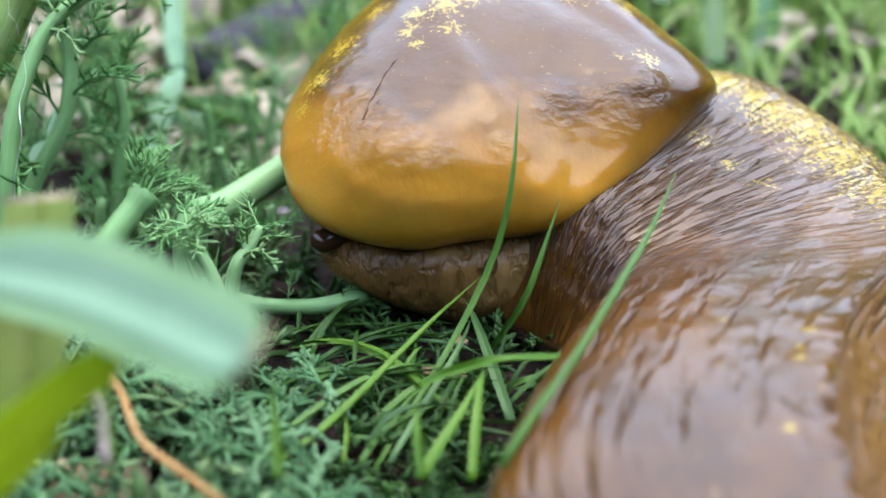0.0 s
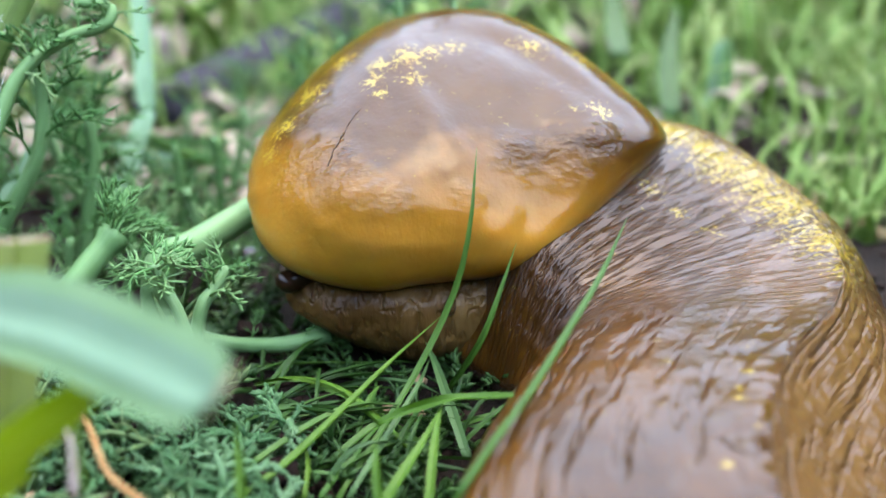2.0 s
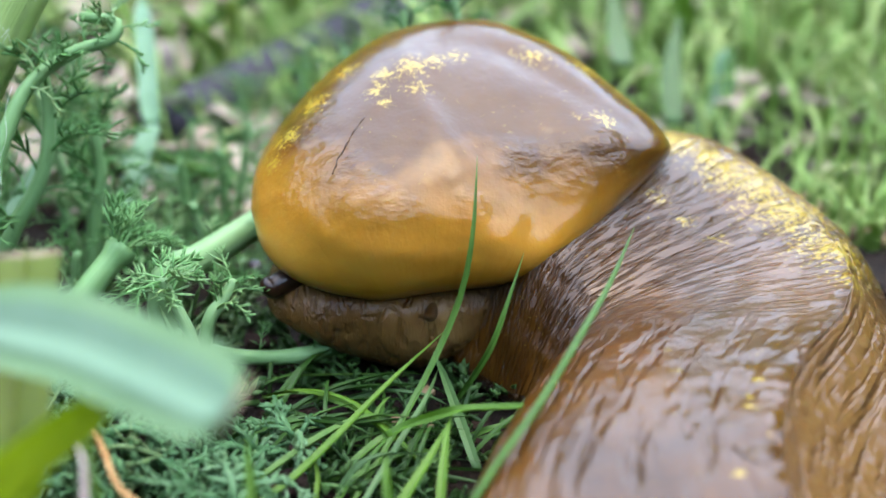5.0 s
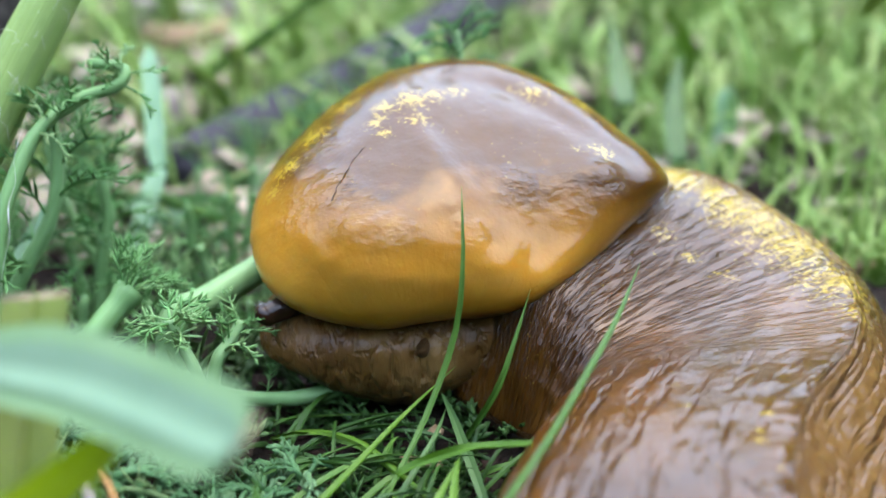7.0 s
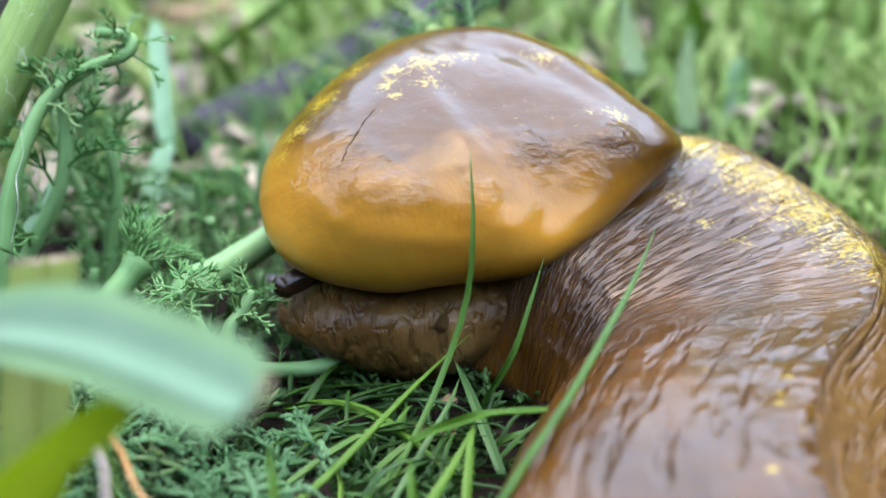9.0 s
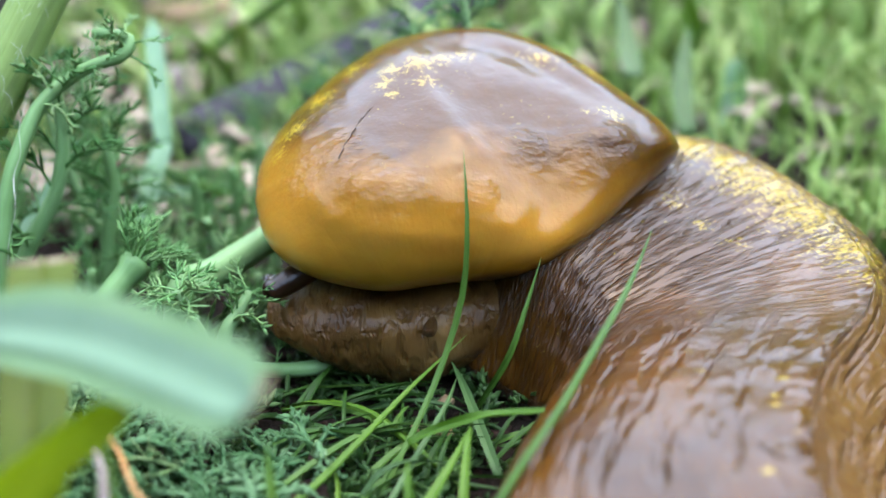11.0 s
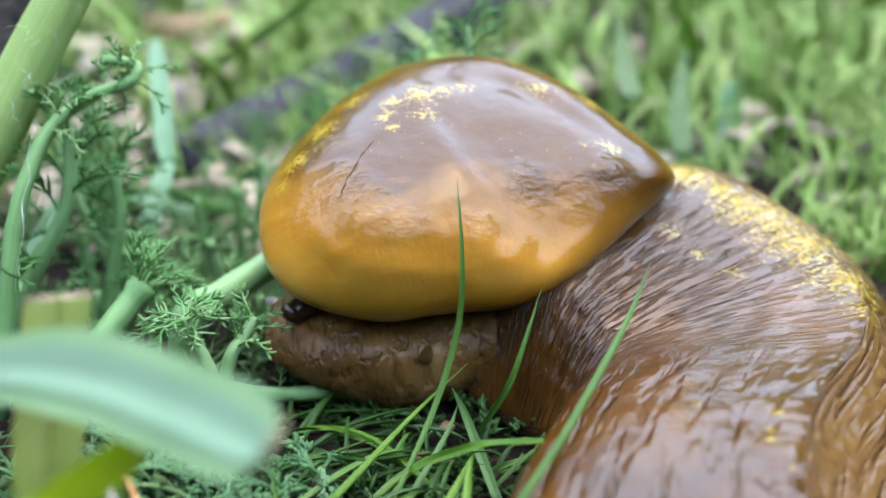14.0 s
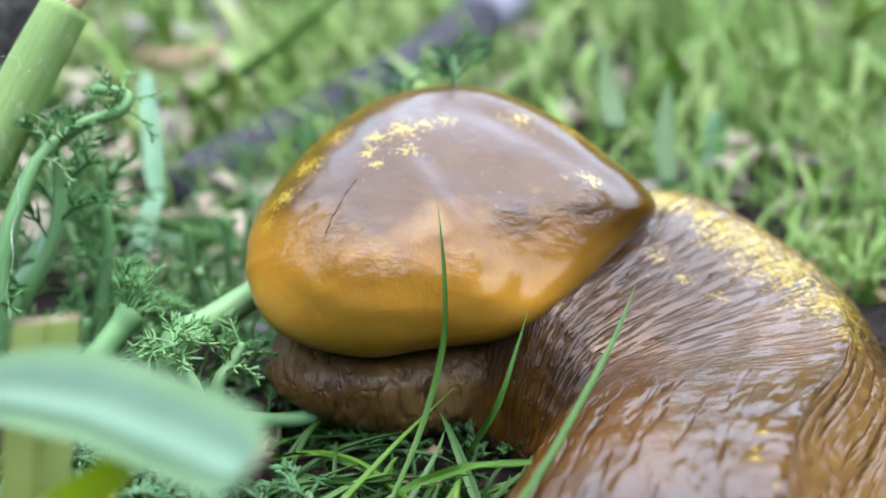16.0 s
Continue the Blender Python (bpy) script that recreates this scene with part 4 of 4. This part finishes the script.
# ---- stems and feathery weeds ----
POOL_RNG = random.Random(77)
FEATHERS = [feather_data(POOL_RNG, 1.0, POOL_RNG.choice((4, 5, 6)), POOL_RNG.uniform(0.0, 0.35), lobe=0.46, r=0.019, split=2) for _ in range(10)]
BROAD_FEATHERS = [feather_data(POOL_RNG, 1.0, 4, POOL_RNG.uniform(0.1, 0.5), lobe=0.42, r=0.05, split=2) for _ in range(8)]
LEAVES_LOW = [mesh_of("low_leaf", *d[:2], WEED_LOW, d[2]) for d in BROAD_FEATHERS]
MID_FEATHERS = [feather_data(POOL_RNG, 1.0, 4, POOL_RNG.uniform(0.0, 0.4), lobe=0.5, r=0.027, split=2) for _ in range(8)]
LEAVES_MID = [mesh_of("mid_leaf", *d[:2], WEED_PALE, d[2]) for d in MID_FEATHERS]
LEAVES = [mesh_of("weed_leaf", *d[:2], WEED, d[2]) for d in FEATHERS]
LEAVES_PALE = [mesh_of("pale_leaf", *d[:2], WEED_PALE, d[2]) for d in FEATHERS]


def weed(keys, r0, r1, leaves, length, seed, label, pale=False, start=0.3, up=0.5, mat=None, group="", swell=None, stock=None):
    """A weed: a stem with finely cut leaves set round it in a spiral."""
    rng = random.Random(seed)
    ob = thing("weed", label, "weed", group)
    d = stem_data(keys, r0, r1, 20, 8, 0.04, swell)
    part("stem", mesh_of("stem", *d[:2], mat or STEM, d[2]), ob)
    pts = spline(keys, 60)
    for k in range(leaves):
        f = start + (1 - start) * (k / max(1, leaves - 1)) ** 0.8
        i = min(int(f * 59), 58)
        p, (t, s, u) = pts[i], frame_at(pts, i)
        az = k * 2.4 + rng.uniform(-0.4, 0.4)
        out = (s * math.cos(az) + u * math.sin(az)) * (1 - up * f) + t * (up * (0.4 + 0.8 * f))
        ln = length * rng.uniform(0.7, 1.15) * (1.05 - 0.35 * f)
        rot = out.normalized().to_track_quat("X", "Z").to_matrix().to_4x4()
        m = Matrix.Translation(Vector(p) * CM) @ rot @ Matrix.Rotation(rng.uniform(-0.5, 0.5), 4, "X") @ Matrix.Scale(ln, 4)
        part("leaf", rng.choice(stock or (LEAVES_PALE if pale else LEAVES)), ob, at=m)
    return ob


# the stout ribbed stem, broken off above
stout = thing("stout_stem", "stout ribbed pale green stem, snapped off at the top", "stem")
STOUT = leaf_mat("ribbed_stem", (0.12, 0.21, 0.05), (0.19, 0.29, 0.085), (0.3, 0.39, 0.15), rough=0.5, trans=0.1, fibres=(1.0, 55), relief=0.0005)
d = stem_data([(-5.51, 0.46, -0.50), (-4.72, 1.25, 0.90), (-4.03, 1.89, 2.07), (-3.64, 2.23, 2.78), (-3.31, 2.52, 3.35)], 0.26, 0.2, 30, 28, 0.05)
part("stalk", mesh_of("stalk", *d[:2], STOUT, d[2]), stout)
d = stem_data([(-3.37, 2.54, 3.27), (-3.24, 2.64, 3.38), (-3.19, 2.72, 3.46)], 0.1, 0.03, 8, 7)
part("broken_end", mesh_of("broken_end", *d[:2], DRY, d[2]), stout, "dry brown splintered end")
rng = random.Random(8)
line = spline([(-4.03, 1.89, 2.07), (-3.64, 2.23, 2.78), (-3.31, 2.52, 3.35)], 30)
for k in range(26):
    p = Vector(line[rng.randrange(30)]) + Vector((rng.uniform(-0.15, 0.15), -0.2, rng.uniform(-0.1, 0.1)))
    q = p + Vector((rng.uniform(-0.15, 0.15), rng.uniform(-0.12, -0.02), rng.uniform(-0.3, 0.1)))
    d = stem_data([tuple(p), tuple((p + q) / 2 + Vector((0.03, 0, 0.03))), tuple(q)], 0.0012, 0.0008, 6, 4)
    part("hair", mesh_of("hair", *d[:2], SILK, d[2]), stout)

# weathered wood behind it
def rough_log(keys, r0, r1, mat, name, label, category, seed, m=22, n=40, amp=0.16):
    pts = spline(keys, n)
    rings = []
    for i, p in enumerate(pts):
        t, s, u = frame_at(pts, i)
        r = r0 + (r1 - r0) * i / (n - 1)
        ring = []
        for j in range(m):
            a = 2 * math.pi * j / m
            q = r * (1 + amp * noise.noise(Vector((i * 0.12, math.cos(a) * 1.8 + seed, math.sin(a) * 1.8))) + 0.5 * amp * noise.noise(Vector((i * 0.4, a * 3, seed))))
            ring.append((Vector(p) + (s * math.cos(a) + u * math.sin(a)) * q) * CM)
        rings.append(ring)
    d = tube_data(rings)
    return thing(name, label, category, me=mesh_of(name, *d[:2], mat, d[2]))


rough_log([(-6.53, 2.65, 0.03), (-5.64, 3.69, 1.64), (-4.98, 4.32, 2.73), (-4.48, 4.87, 3.62)], 0.75, 0.7, WOOD, "old_log", "dark weathered wood with split grain", "log", 3)
fallen = thing("fallen_stick", "grey bark-covered stick with a bleached end lying in grass", "stick")
PALE_BARK = plain_mat("bleached_wood", (0.165, 0.16, 0.193), (0.275, 0.264, 0.308), 400, 0.85)
shaft = rough_log([(-3.9, 7.0, 0.1), (-2.7, 9.0, 0.2), (-1.5, 11.6, 0.3), (0.0, 15.0, 0.5), (1.1, 18.0, 0.75)], 0.42, 0.6, BARK, "shaft", "", "", 6)
bleached = rough_log([(1.05, 17.9, 0.85), (1.6, 19.3, 1.0), (2.1, 20.6, 1.1)], 0.66, 0.55, PALE_BARK, "bleached_end", "bleached pale wood end", "", 9)
shaft.parent = bleached.parent = fallen

d = stem_data([(-3.51, 1.55, 2.24), (-3.56, 1.43, 2.05), (-3.55, 1.35, 1.87), (-3.61, 1.26, 1.68), (-3.59, 1.14, 1.46), (-3.66, 1.04, 1.19), (-3.67, 0.96, 0.99)], 0.001, 0.0009, 30, 5, 0, [(0.55, 2.5)])
thing("silk_thread", "thin white spider silk thread hanging by the stem", "silk", me=mesh_of("silk_thread", *d[:2], SILK, d[2]))

weed([(-3.92, 0.78, -0.1), (-3.72, 1.18, 1.38), (-3.55, 1.51, 1.97), (-3.39, 1.73, 2.24), (-3.08, 1.91, 2.43), (-2.79, 1.99, 2.51), (-2.76, 2.09, 2.64), (-3.06, 2.11, 2.68)], 0.07, 0.045, 22, 0.36, 1, "pale green weed shoot with a curled-over tip and small hanging leaves", start=0.4, up=0.1, pale=True, stock=LEAVES_MID)
weed([(-4.29, 1.56, -0.1), (-3.85, 1.67, 0.77), (-3.48, 1.76, 1.38), (-3.38, 1.88, 1.86), (-3.4, 1.95, 2.23)], 0.08, 0.05, 16, 0.7, 2, "upright green weed with feathery leaves", start=0.3)
weed([(-3.38, 2.17, -0.1), (-3.27, 2.28, 0.73), (-3.18, 2.37, 1.15), (-3.21, 2.45, 1.56)], 0.08, 0.05, 14, 0.6, 3, "upright green weed with feathery leaves", start=0.25)
weed([(-3.4, -0.38, -0.1), (-3.17, 0.17, 0.39), (-2.98, 0.63, 0.61), (-2.8, 0.88, 0.82), (-2.63, 1.07, 1.0)], 0.115, 0.1, 12, 0.7, 4, "thick pale jointed weed stem with feathery leaves at the joint", pale=True, start=0.9, up=0.5, swell=[(0.97, 0.35)])
weed([(-1.8, 0.18, -0.1), (-1.94, 0.26, 0.59), (-2.06, 0.33, 0.85), (-2.13, 0.33, 1.07)], 0.05, 0.04, 16, 0.5, 5, "rosette of finely cut pale green weed leaves", pale=True, start=0.75, up=0.15, stock=LEAVES_MID)
weed([(-1.97, 0.32, -0.1), (-1.85, 0.46, 0.57), (-1.75, 0.58, 0.72), (-1.65, 0.7, 0.86)], 0.06, 0.045, 11, 0.4, 6, "small green weed sprig", start=0.5, up=0.4, stock=LEAVES_MID)
weed([(-2.37, 1.0, -0.1), (-2.27, 0.95, 0.74), (-2.05, 1.27, 0.79), (-1.77, 1.62, 0.86), (-1.37, 2.08, 0.98)], 0.14, 0.125, 3, 0.5, 7, "thick pale green weed stem behind the slug", pale=True, start=0.1)
weed([(-2.31, 0.91, 0.30), (-2.01, 0.80, 0.18), (-1.67, 0.72, 0.14), (-1.24, 0.68, 0.16), (-0.87, 0.80, 0.19)], 0.05, 0.07, 5, 0.4, 8, "pale runner stem lying beneath the slug's head", pale=True, start=0.4, up=0.2)
weed([(0.21, 3.13, 1.98), (0.18, 3.27, 2.35), (0.14, 3.39, 2.67)], 0.05, 0.04, 12, 0.45, 9, "small green feathery sprig rising behind the mantle", start=0.45, up=0.35)
weed([(-0.33, 3.53, 1.89), (-0.35, 3.63, 2.17), (-0.37, 3.72, 2.38)], 0.05, 0.04, 10, 0.4, 10, "small green feathery sprig rising behind the mantle", start=0.45, up=0.35)
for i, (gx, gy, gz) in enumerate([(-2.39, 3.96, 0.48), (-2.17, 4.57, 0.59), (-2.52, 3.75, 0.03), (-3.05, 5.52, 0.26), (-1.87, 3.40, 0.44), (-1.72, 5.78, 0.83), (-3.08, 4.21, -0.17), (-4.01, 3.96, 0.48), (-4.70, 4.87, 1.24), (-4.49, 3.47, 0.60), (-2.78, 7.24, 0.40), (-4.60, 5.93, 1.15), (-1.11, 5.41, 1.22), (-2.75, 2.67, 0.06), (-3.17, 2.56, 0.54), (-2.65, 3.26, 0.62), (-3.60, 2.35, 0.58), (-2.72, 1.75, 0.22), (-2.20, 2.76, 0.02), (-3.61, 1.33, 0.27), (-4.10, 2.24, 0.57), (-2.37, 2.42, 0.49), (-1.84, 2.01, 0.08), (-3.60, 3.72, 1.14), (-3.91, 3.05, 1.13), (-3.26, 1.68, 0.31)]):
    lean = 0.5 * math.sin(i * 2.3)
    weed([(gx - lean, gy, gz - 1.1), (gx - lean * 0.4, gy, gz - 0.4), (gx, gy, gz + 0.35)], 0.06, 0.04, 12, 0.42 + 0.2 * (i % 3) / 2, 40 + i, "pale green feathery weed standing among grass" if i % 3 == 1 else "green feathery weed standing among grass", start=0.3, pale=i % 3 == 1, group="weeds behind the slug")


rng = random.Random(17)
for i in range(34):
    # a patch of low, curled rosettes between the fore blades and the slug
    x, y = rng.uniform(-3.3, -0.95), rng.uniform(-2.2, -0.3)
    z = ground_height(x, y) + rng.uniform(0.2, 0.55)
    weed([(x - 0.15, y + 0.05, z - 0.6), (x, y, z - 0.15), (x + 0.06, y - 0.03, z + 0.03)], 0.04, 0.03, rng.choice((6, 7, 8)), rng.uniform(0.38, 0.6), 90 + i, "low rosette of bluish green curled weed leaves", start=0.5, up=0.15, group="low weeds before the slug", stock=LEAVES_LOW)

# blades behind the slug
def far_blade(keys, width, mat, label, **kw):
    d = blade_data(keys, width, 14, **kw)
    return thing("grass_leaf", label, "grass leaf", me=creased(mesh_of("grass_leaf", *d[:2], mat, d[2])))


TURQ = leaf_mat("bluegreen_leaf", (0.066, 0.171, 0.077), (0.105, 0.226, 0.116), (0.154, 0.275, 0.16), trans=0.35)
far_blade([(-3.33, 3.33, 0.29), (-3.3, 3.93, 0.63), (-3.27, 4.62, 0.93)], 0.27, TURQ, "pale blue-green grass leaf, folded at a joint", side=(1, 0, 0.2), point=0.97, base=0.9)
far_blade([(-3.27, 4.61, 0.91), (-3.42, 5.1, 1.1), (-3.52, 5.55, 1.26), (-3.95, 7.17, 1.89)], 0.24, TURQ, "pale blue-green grass leaf, upright", side=(1, 0, 0.2), point=0.97)
far_blade([(-3.62, 5.55, 0.32), (-3.15, 5.27, 0.20), (-2.62, 5.02, 0.13), (-2.11, 4.80, 0.13)], 0.17, GRASS, "dark green grass leaf leaning across others", side=(0, 0.6, 0.8), point=0.97)
far_blade([(-4.24, 5.87, 0.06), (-3.70, 5.72, -0.04), (-3.03, 5.56, -0.13), (-2.35, 5.31, -0.19)], 0.24, TURQ, "pale blue-green grass leaf lying flat", side=(0, 0.8, 0.6), point=0.95)
far_blade([(-4.33, 2.54, 0.49), (-4.12, 2.78, 0.76), (-3.91, 3.04, 1.08)], 0.22, TURQ, "pale blue-green grass leaf", side=(1, 0, 0.3), point=0.97)
far_blade([(-3.77, 8.56, 0.96), (-2.98, 9.24, 1.37), (-2.23, 9.95, 1.81), (-1.27, 11.29, 2.53)], 0.26, GRASS, "long green grass stem leaning across litter", side=(0.5, 0, 0.8), point=0.97)
far_blade([(3.70, 6.94, -0.24), (3.91, 7.69, 0.18), (4.18, 8.23, 0.87)], 0.38, TURQ, "broad pale blue-green grass leaf in the lawn", side=(1, 0.1, 0), point=0.9)
far_blade([(3.84, 6.76, -0.17), (4.09, 7.53, 0.31), (4.21, 8.07, 0.99)], 0.22, GRASS, "narrow green grass leaf in the lawn", side=(1, 0.4, 0), point=0.9)
far_blade([(3.90, 4.73, -0.25), (3.91, 4.74, 0.00), (3.86, 4.76, 0.28)], 0.09, DRY, "short dry grey grass stub", side=(1, 0, 0))
far_blade([(4.12, 4.64, -0.21), (4.04, 4.63, 0.01), (3.95, 4.62, 0.22)], 0.12, TURQ, "short pale grass stub", side=(1, 0, 0))
far_blade([(6.53, 8.84, -0.91), (6.70, 9.59, -0.49), (6.66, 10.11, -0.07), (6.45, 10.47, 0.22)], 0.14, OLIVE, "yellowish curved grass leaf", side=(1, 0, 0))
far_blade([(4.67, 3.02, -0.37), (4.52, 2.83, -0.54), (4.37, 2.38, -0.81)], 0.2, GRASS, "green grass leaf by the trunk", side=(0.6, 0.6, 0.4))
far_blade([(3.46, 6.50, -0.00), (3.54, 6.86, 0.28), (3.38, 7.41, 0.76)], 0.16, GRASS, "green grass leaf in the lawn", side=(1, 0, 0))
far_blade([(3.02, 6.04, 0.42), (3.07, 6.72, 0.94), (3.28, 7.44, 1.53)], 0.3, GRASS_BLUE, "broad green grass leaf in the lawn", side=(1, 0, 0))
far_blade([(2.37, 6.36, 1.11), (2.36, 6.94, 1.42), (2.35, 7.67, 2.02)], 0.3, GRASS_BLUE, "broad green grass leaf in the lawn", side=(1, 0, 0))


# chips of wood and dry leaf
def chip(at, lx, ly, lz, rot, mat, label, seed, name="wood_chip"):
    rng = random.Random(seed)
    bm = bmesh.new()
    bmesh.ops.create_cube(bm, size=1)
    bmesh.ops.subdivide_edges(bm, edges=bm.edges[:], cuts=3, use_grid_fill=True)
    for v in bm.verts:
        k = noise.noise(v.co * 2.5 + Vector((seed, 0, 0)))
        v.co = Vector((v.co.x * lx * (1 + 0.25 * k), v.co.y * ly * (1 + 0.3 * noise.noise(v.co * 3 + Vector((0, seed, 0)))), v.co.z * lz + 0.08 * lx * k + 0.15 * lx * v.co.x ** 2)) * CM
    me = bpy.data.meshes.new(name)
    bm.to_mesh(me)
    bm.free()
    me.materials.append(mat)
    me.polygons.foreach_set("use_smooth", [True] * len(me.polygons))
    return thing(name, label, "litter", at=Matrix.Translation(Vector(at) * CM) @ Euler([radians(a) for a in rot]).to_matrix().to_4x4(), me=me)


chip((-4.33, 9.07, 0.30), 0.5, 0.12, 0.95, (-10, 5, 15), CHIP, "pale pinkish chip of wood standing in the weeds", 1)
chip((-5.26, 14.83, 0.54), 1.6, 0.6, 0.35, (10, 0, 20), DRY, "curled brown dry leaf on the soil", 2, "dry_leaf")
chip((-6.33, 19.06, 0.36), 2.2, 0.8, 0.4, (0, 10, 10), CHIP, "pale chip of wood on the soil", 3)
chip((-4.66, 18.10, 0.70), 0.5, 0.5, 1.8, (-20, -30, 0), CHIP, "pale chip of wood on the soil", 4)
chip((4.53, 4.44, -0.18), 0.75, 0.4, 0.14, (5, 10, -20), DRY, "pinkish brown bark flake behind the trunk", 5, "bark_flake")
chip((4.52, 4.47, -0.24), 0.5, 0.35, 0.12, (5, 10, 20), DRY, "pinkish brown bark flake behind the trunk", 6, "bark_flake")
chip((-2.36, -1.44, 0.11), 0.55, 0.3, 0.08, (25, 15, 20), DRY, "dry curled leaf under the weeds", 7, "dry_leaf")
chip((-0.12, -0.19, 0.06), 0.11, 0.09, 0.07, (15, 10, 20), DRY, "small brown bark crumb among the grass", 8, "bark_flake")
chip((-0.12, 0.22, 0.08), 0.12, 0.09, 0.06, (20, -10, 50), DRY, "pinkish scrap of dry leaf among the grass", 10, "dry_leaf")
chip((-0.31, -0.19, 0.1), 0.14, 0.09, 0.05, (-15, 20, 10), DRY, "pinkish scrap of dry leaf among the grass", 11, "dry_leaf")
chip((-0.99, -0.47, 0.05), 0.3, 0.18, 0.1, (10, 10, 80), CRUMB, "dark rotted bark flake on the soil", 12, "bark_flake")
chip((-1.12, -0.9, 0.05), 0.34, 0.2, 0.1, (-10, 5, 30), CRUMB, "dark rotted bark flake on the soil", 13, "bark_flake")
chip((-1.55, 0.87, 0.2), 0.2, 0.12, 0.07, (15, 10, 20), CRUMB, "reddish brown bark crumb", 9, "bark_flake")
rough_log([(3.98, 3.41, -0.02), (4.62, 3.80, -0.13), (5.04, 3.54, -0.21)], 0.1, 0.09, DRY, "twig", "dry brown twig behind the trunk", "twig", 4, 10, 14)
GLASSY, gn, gl = nodes_of("water")
gn["Principled BSDF"].inputs["Transmission Weight"].default_value = 1.0
gn["Principled BSDF"].inputs["Roughness"].default_value = 0.02
gn["Principled BSDF"].inputs["IOR"].default_value = 1.33
bm = bmesh.new()
bmesh.ops.create_icosphere(bm, subdivisions=3, radius=0.11 * CM)
for v in bm.verts:
    v.co.z *= 0.8
    v.co.x *= 1.2
me = bpy.data.meshes.new("dew_drop")
bm.to_mesh(me)
bm.free()
me.materials.append(GLASSY)
me.polygons.foreach_set("use_smooth", [True] * len(me.polygons))
thing("dew_drop", "small clear water drop on a weed stem", "water", at=Matrix.Translation(Vector((-1.78, 2.20, 0.24)) * CM), me=me)


def scatter_litter(rng):
    datas = []
    for k in range(1100):
        y = rng.uniform(5, 34) if k < 800 else rng.uniform(4, 16)
        x = rng.uniform(-0.6, 0.6 if k < 800 else -0.05) * (y + 8)
        z = ground_height(x, y) + rng.uniform(0.02, 0.25)
        a, ln = rng.uniform(0, 6.28), rng.uniform(0.3, 1.3)
        dx, dy = math.cos(a) * ln / 2, math.sin(a) * ln / 2
        datas.append(blade_data([(x - dx, y - dy, z), (x, y, z + rng.uniform(0, 0.3)), (x + dx, y + dy, z + rng.uniform(-0.05, 0.2))], rng.uniform(0.15, 0.55), 5, side=(-dy, dx, rng.uniform(-0.2, 0.2)), thick=0.1))
    v, f, u = joined(datas)
    LIT = plain_mat("litter", (0.165, 0.121, 0.0825), (0.385, 0.33, 0.248), 120, 0.85)
    thing("leaf_litter", "scattered pale brown dry leaves and chips between grass", "litter", kind="stuff", me=mesh_of("leaf_litter", v, f, LIT, u))


scatter_litter(random.Random(31))


# ---- what moves ----
def motions():
    # the mantle swells forward and tips back a little; the head creeps out and back beneath it
    crown = Vector((1.9, 2.5, 1.7)) * CM
    rows = []
    for t, dx, dz, turn, tilt in ((0, 0, 0, 0, 0), (4, 0, 0, 0, 0), (6.5, -0.06, 0.0, 1.2, -2), (9, -0.07, 0.0, 1.8, -3.5), (12.5, -0.08, 0.0, 1.9, -4.5), (14.5, -0.1, 0.0, 1.4, -3), (16, -0.12, 0.0, 0.8, -1)):
        rows.append((t, Matrix.Translation(crown + V(dx, 0, dz)) @ Matrix.Rotation(radians(turn), 4, "Y") @ Matrix.Rotation(radians(tilt), 4, "X") @ Matrix.Translation(-crown)))
    walk(mantle, rows)
    walk(head, [(t, Matrix.Translation(V(dx, 0, dz))) for t, dx, dz in ((0, 0, 0), (3.5, 0, 0), (4.2, -0.08, 0.02), (6.5, -0.33, 0.08), (8, -0.33, 0.08), (9, -0.28, 0.02), (11.5, -0.38, -0.02), (12.5, -0.42, -0.06), (13, -0.42, -0.06), (14.5, -0.37, 0.0), (16, -0.27, -0.07))])
    home = tentacle.matrix_basis.copy()
    walk(tentacle, [(t, Matrix.Translation(V(dx, max(0, dx) * 0.6, dz)) @ home @ Matrix.Rotation(radians(a), 4, "Y")) for t, dx, dz, a in ((0, -0.06, 0, 8), (3.5, -0.06, 0.0, 8), (6.5, 0, 0.08, 6), (7.5, 0.0, 0.14, 8), (9, 0, 0.17, 4), (11.5, 0.0, 0.2, 0), (12.5, 0.02, 0.24, -4), (13.5, 0.12, 0.2, 0), (14.5, 0.22, 0.16, 0), (15, 0.36, 0.06, 0), (16, 0.56, 0.06, 0))])
    foot = BLADE_TALL.matrix_basis.copy()
    walk(BLADE_TALL, [(t, foot @ Matrix.Rotation(radians(-a), 4, "Y")) for t, a in ((0, 0), (4.2, 0.3), (6.5, 5), (9, 6.5), (12.5, 8.2), (14.5, 9.5), (16, 10.3))])


motions()
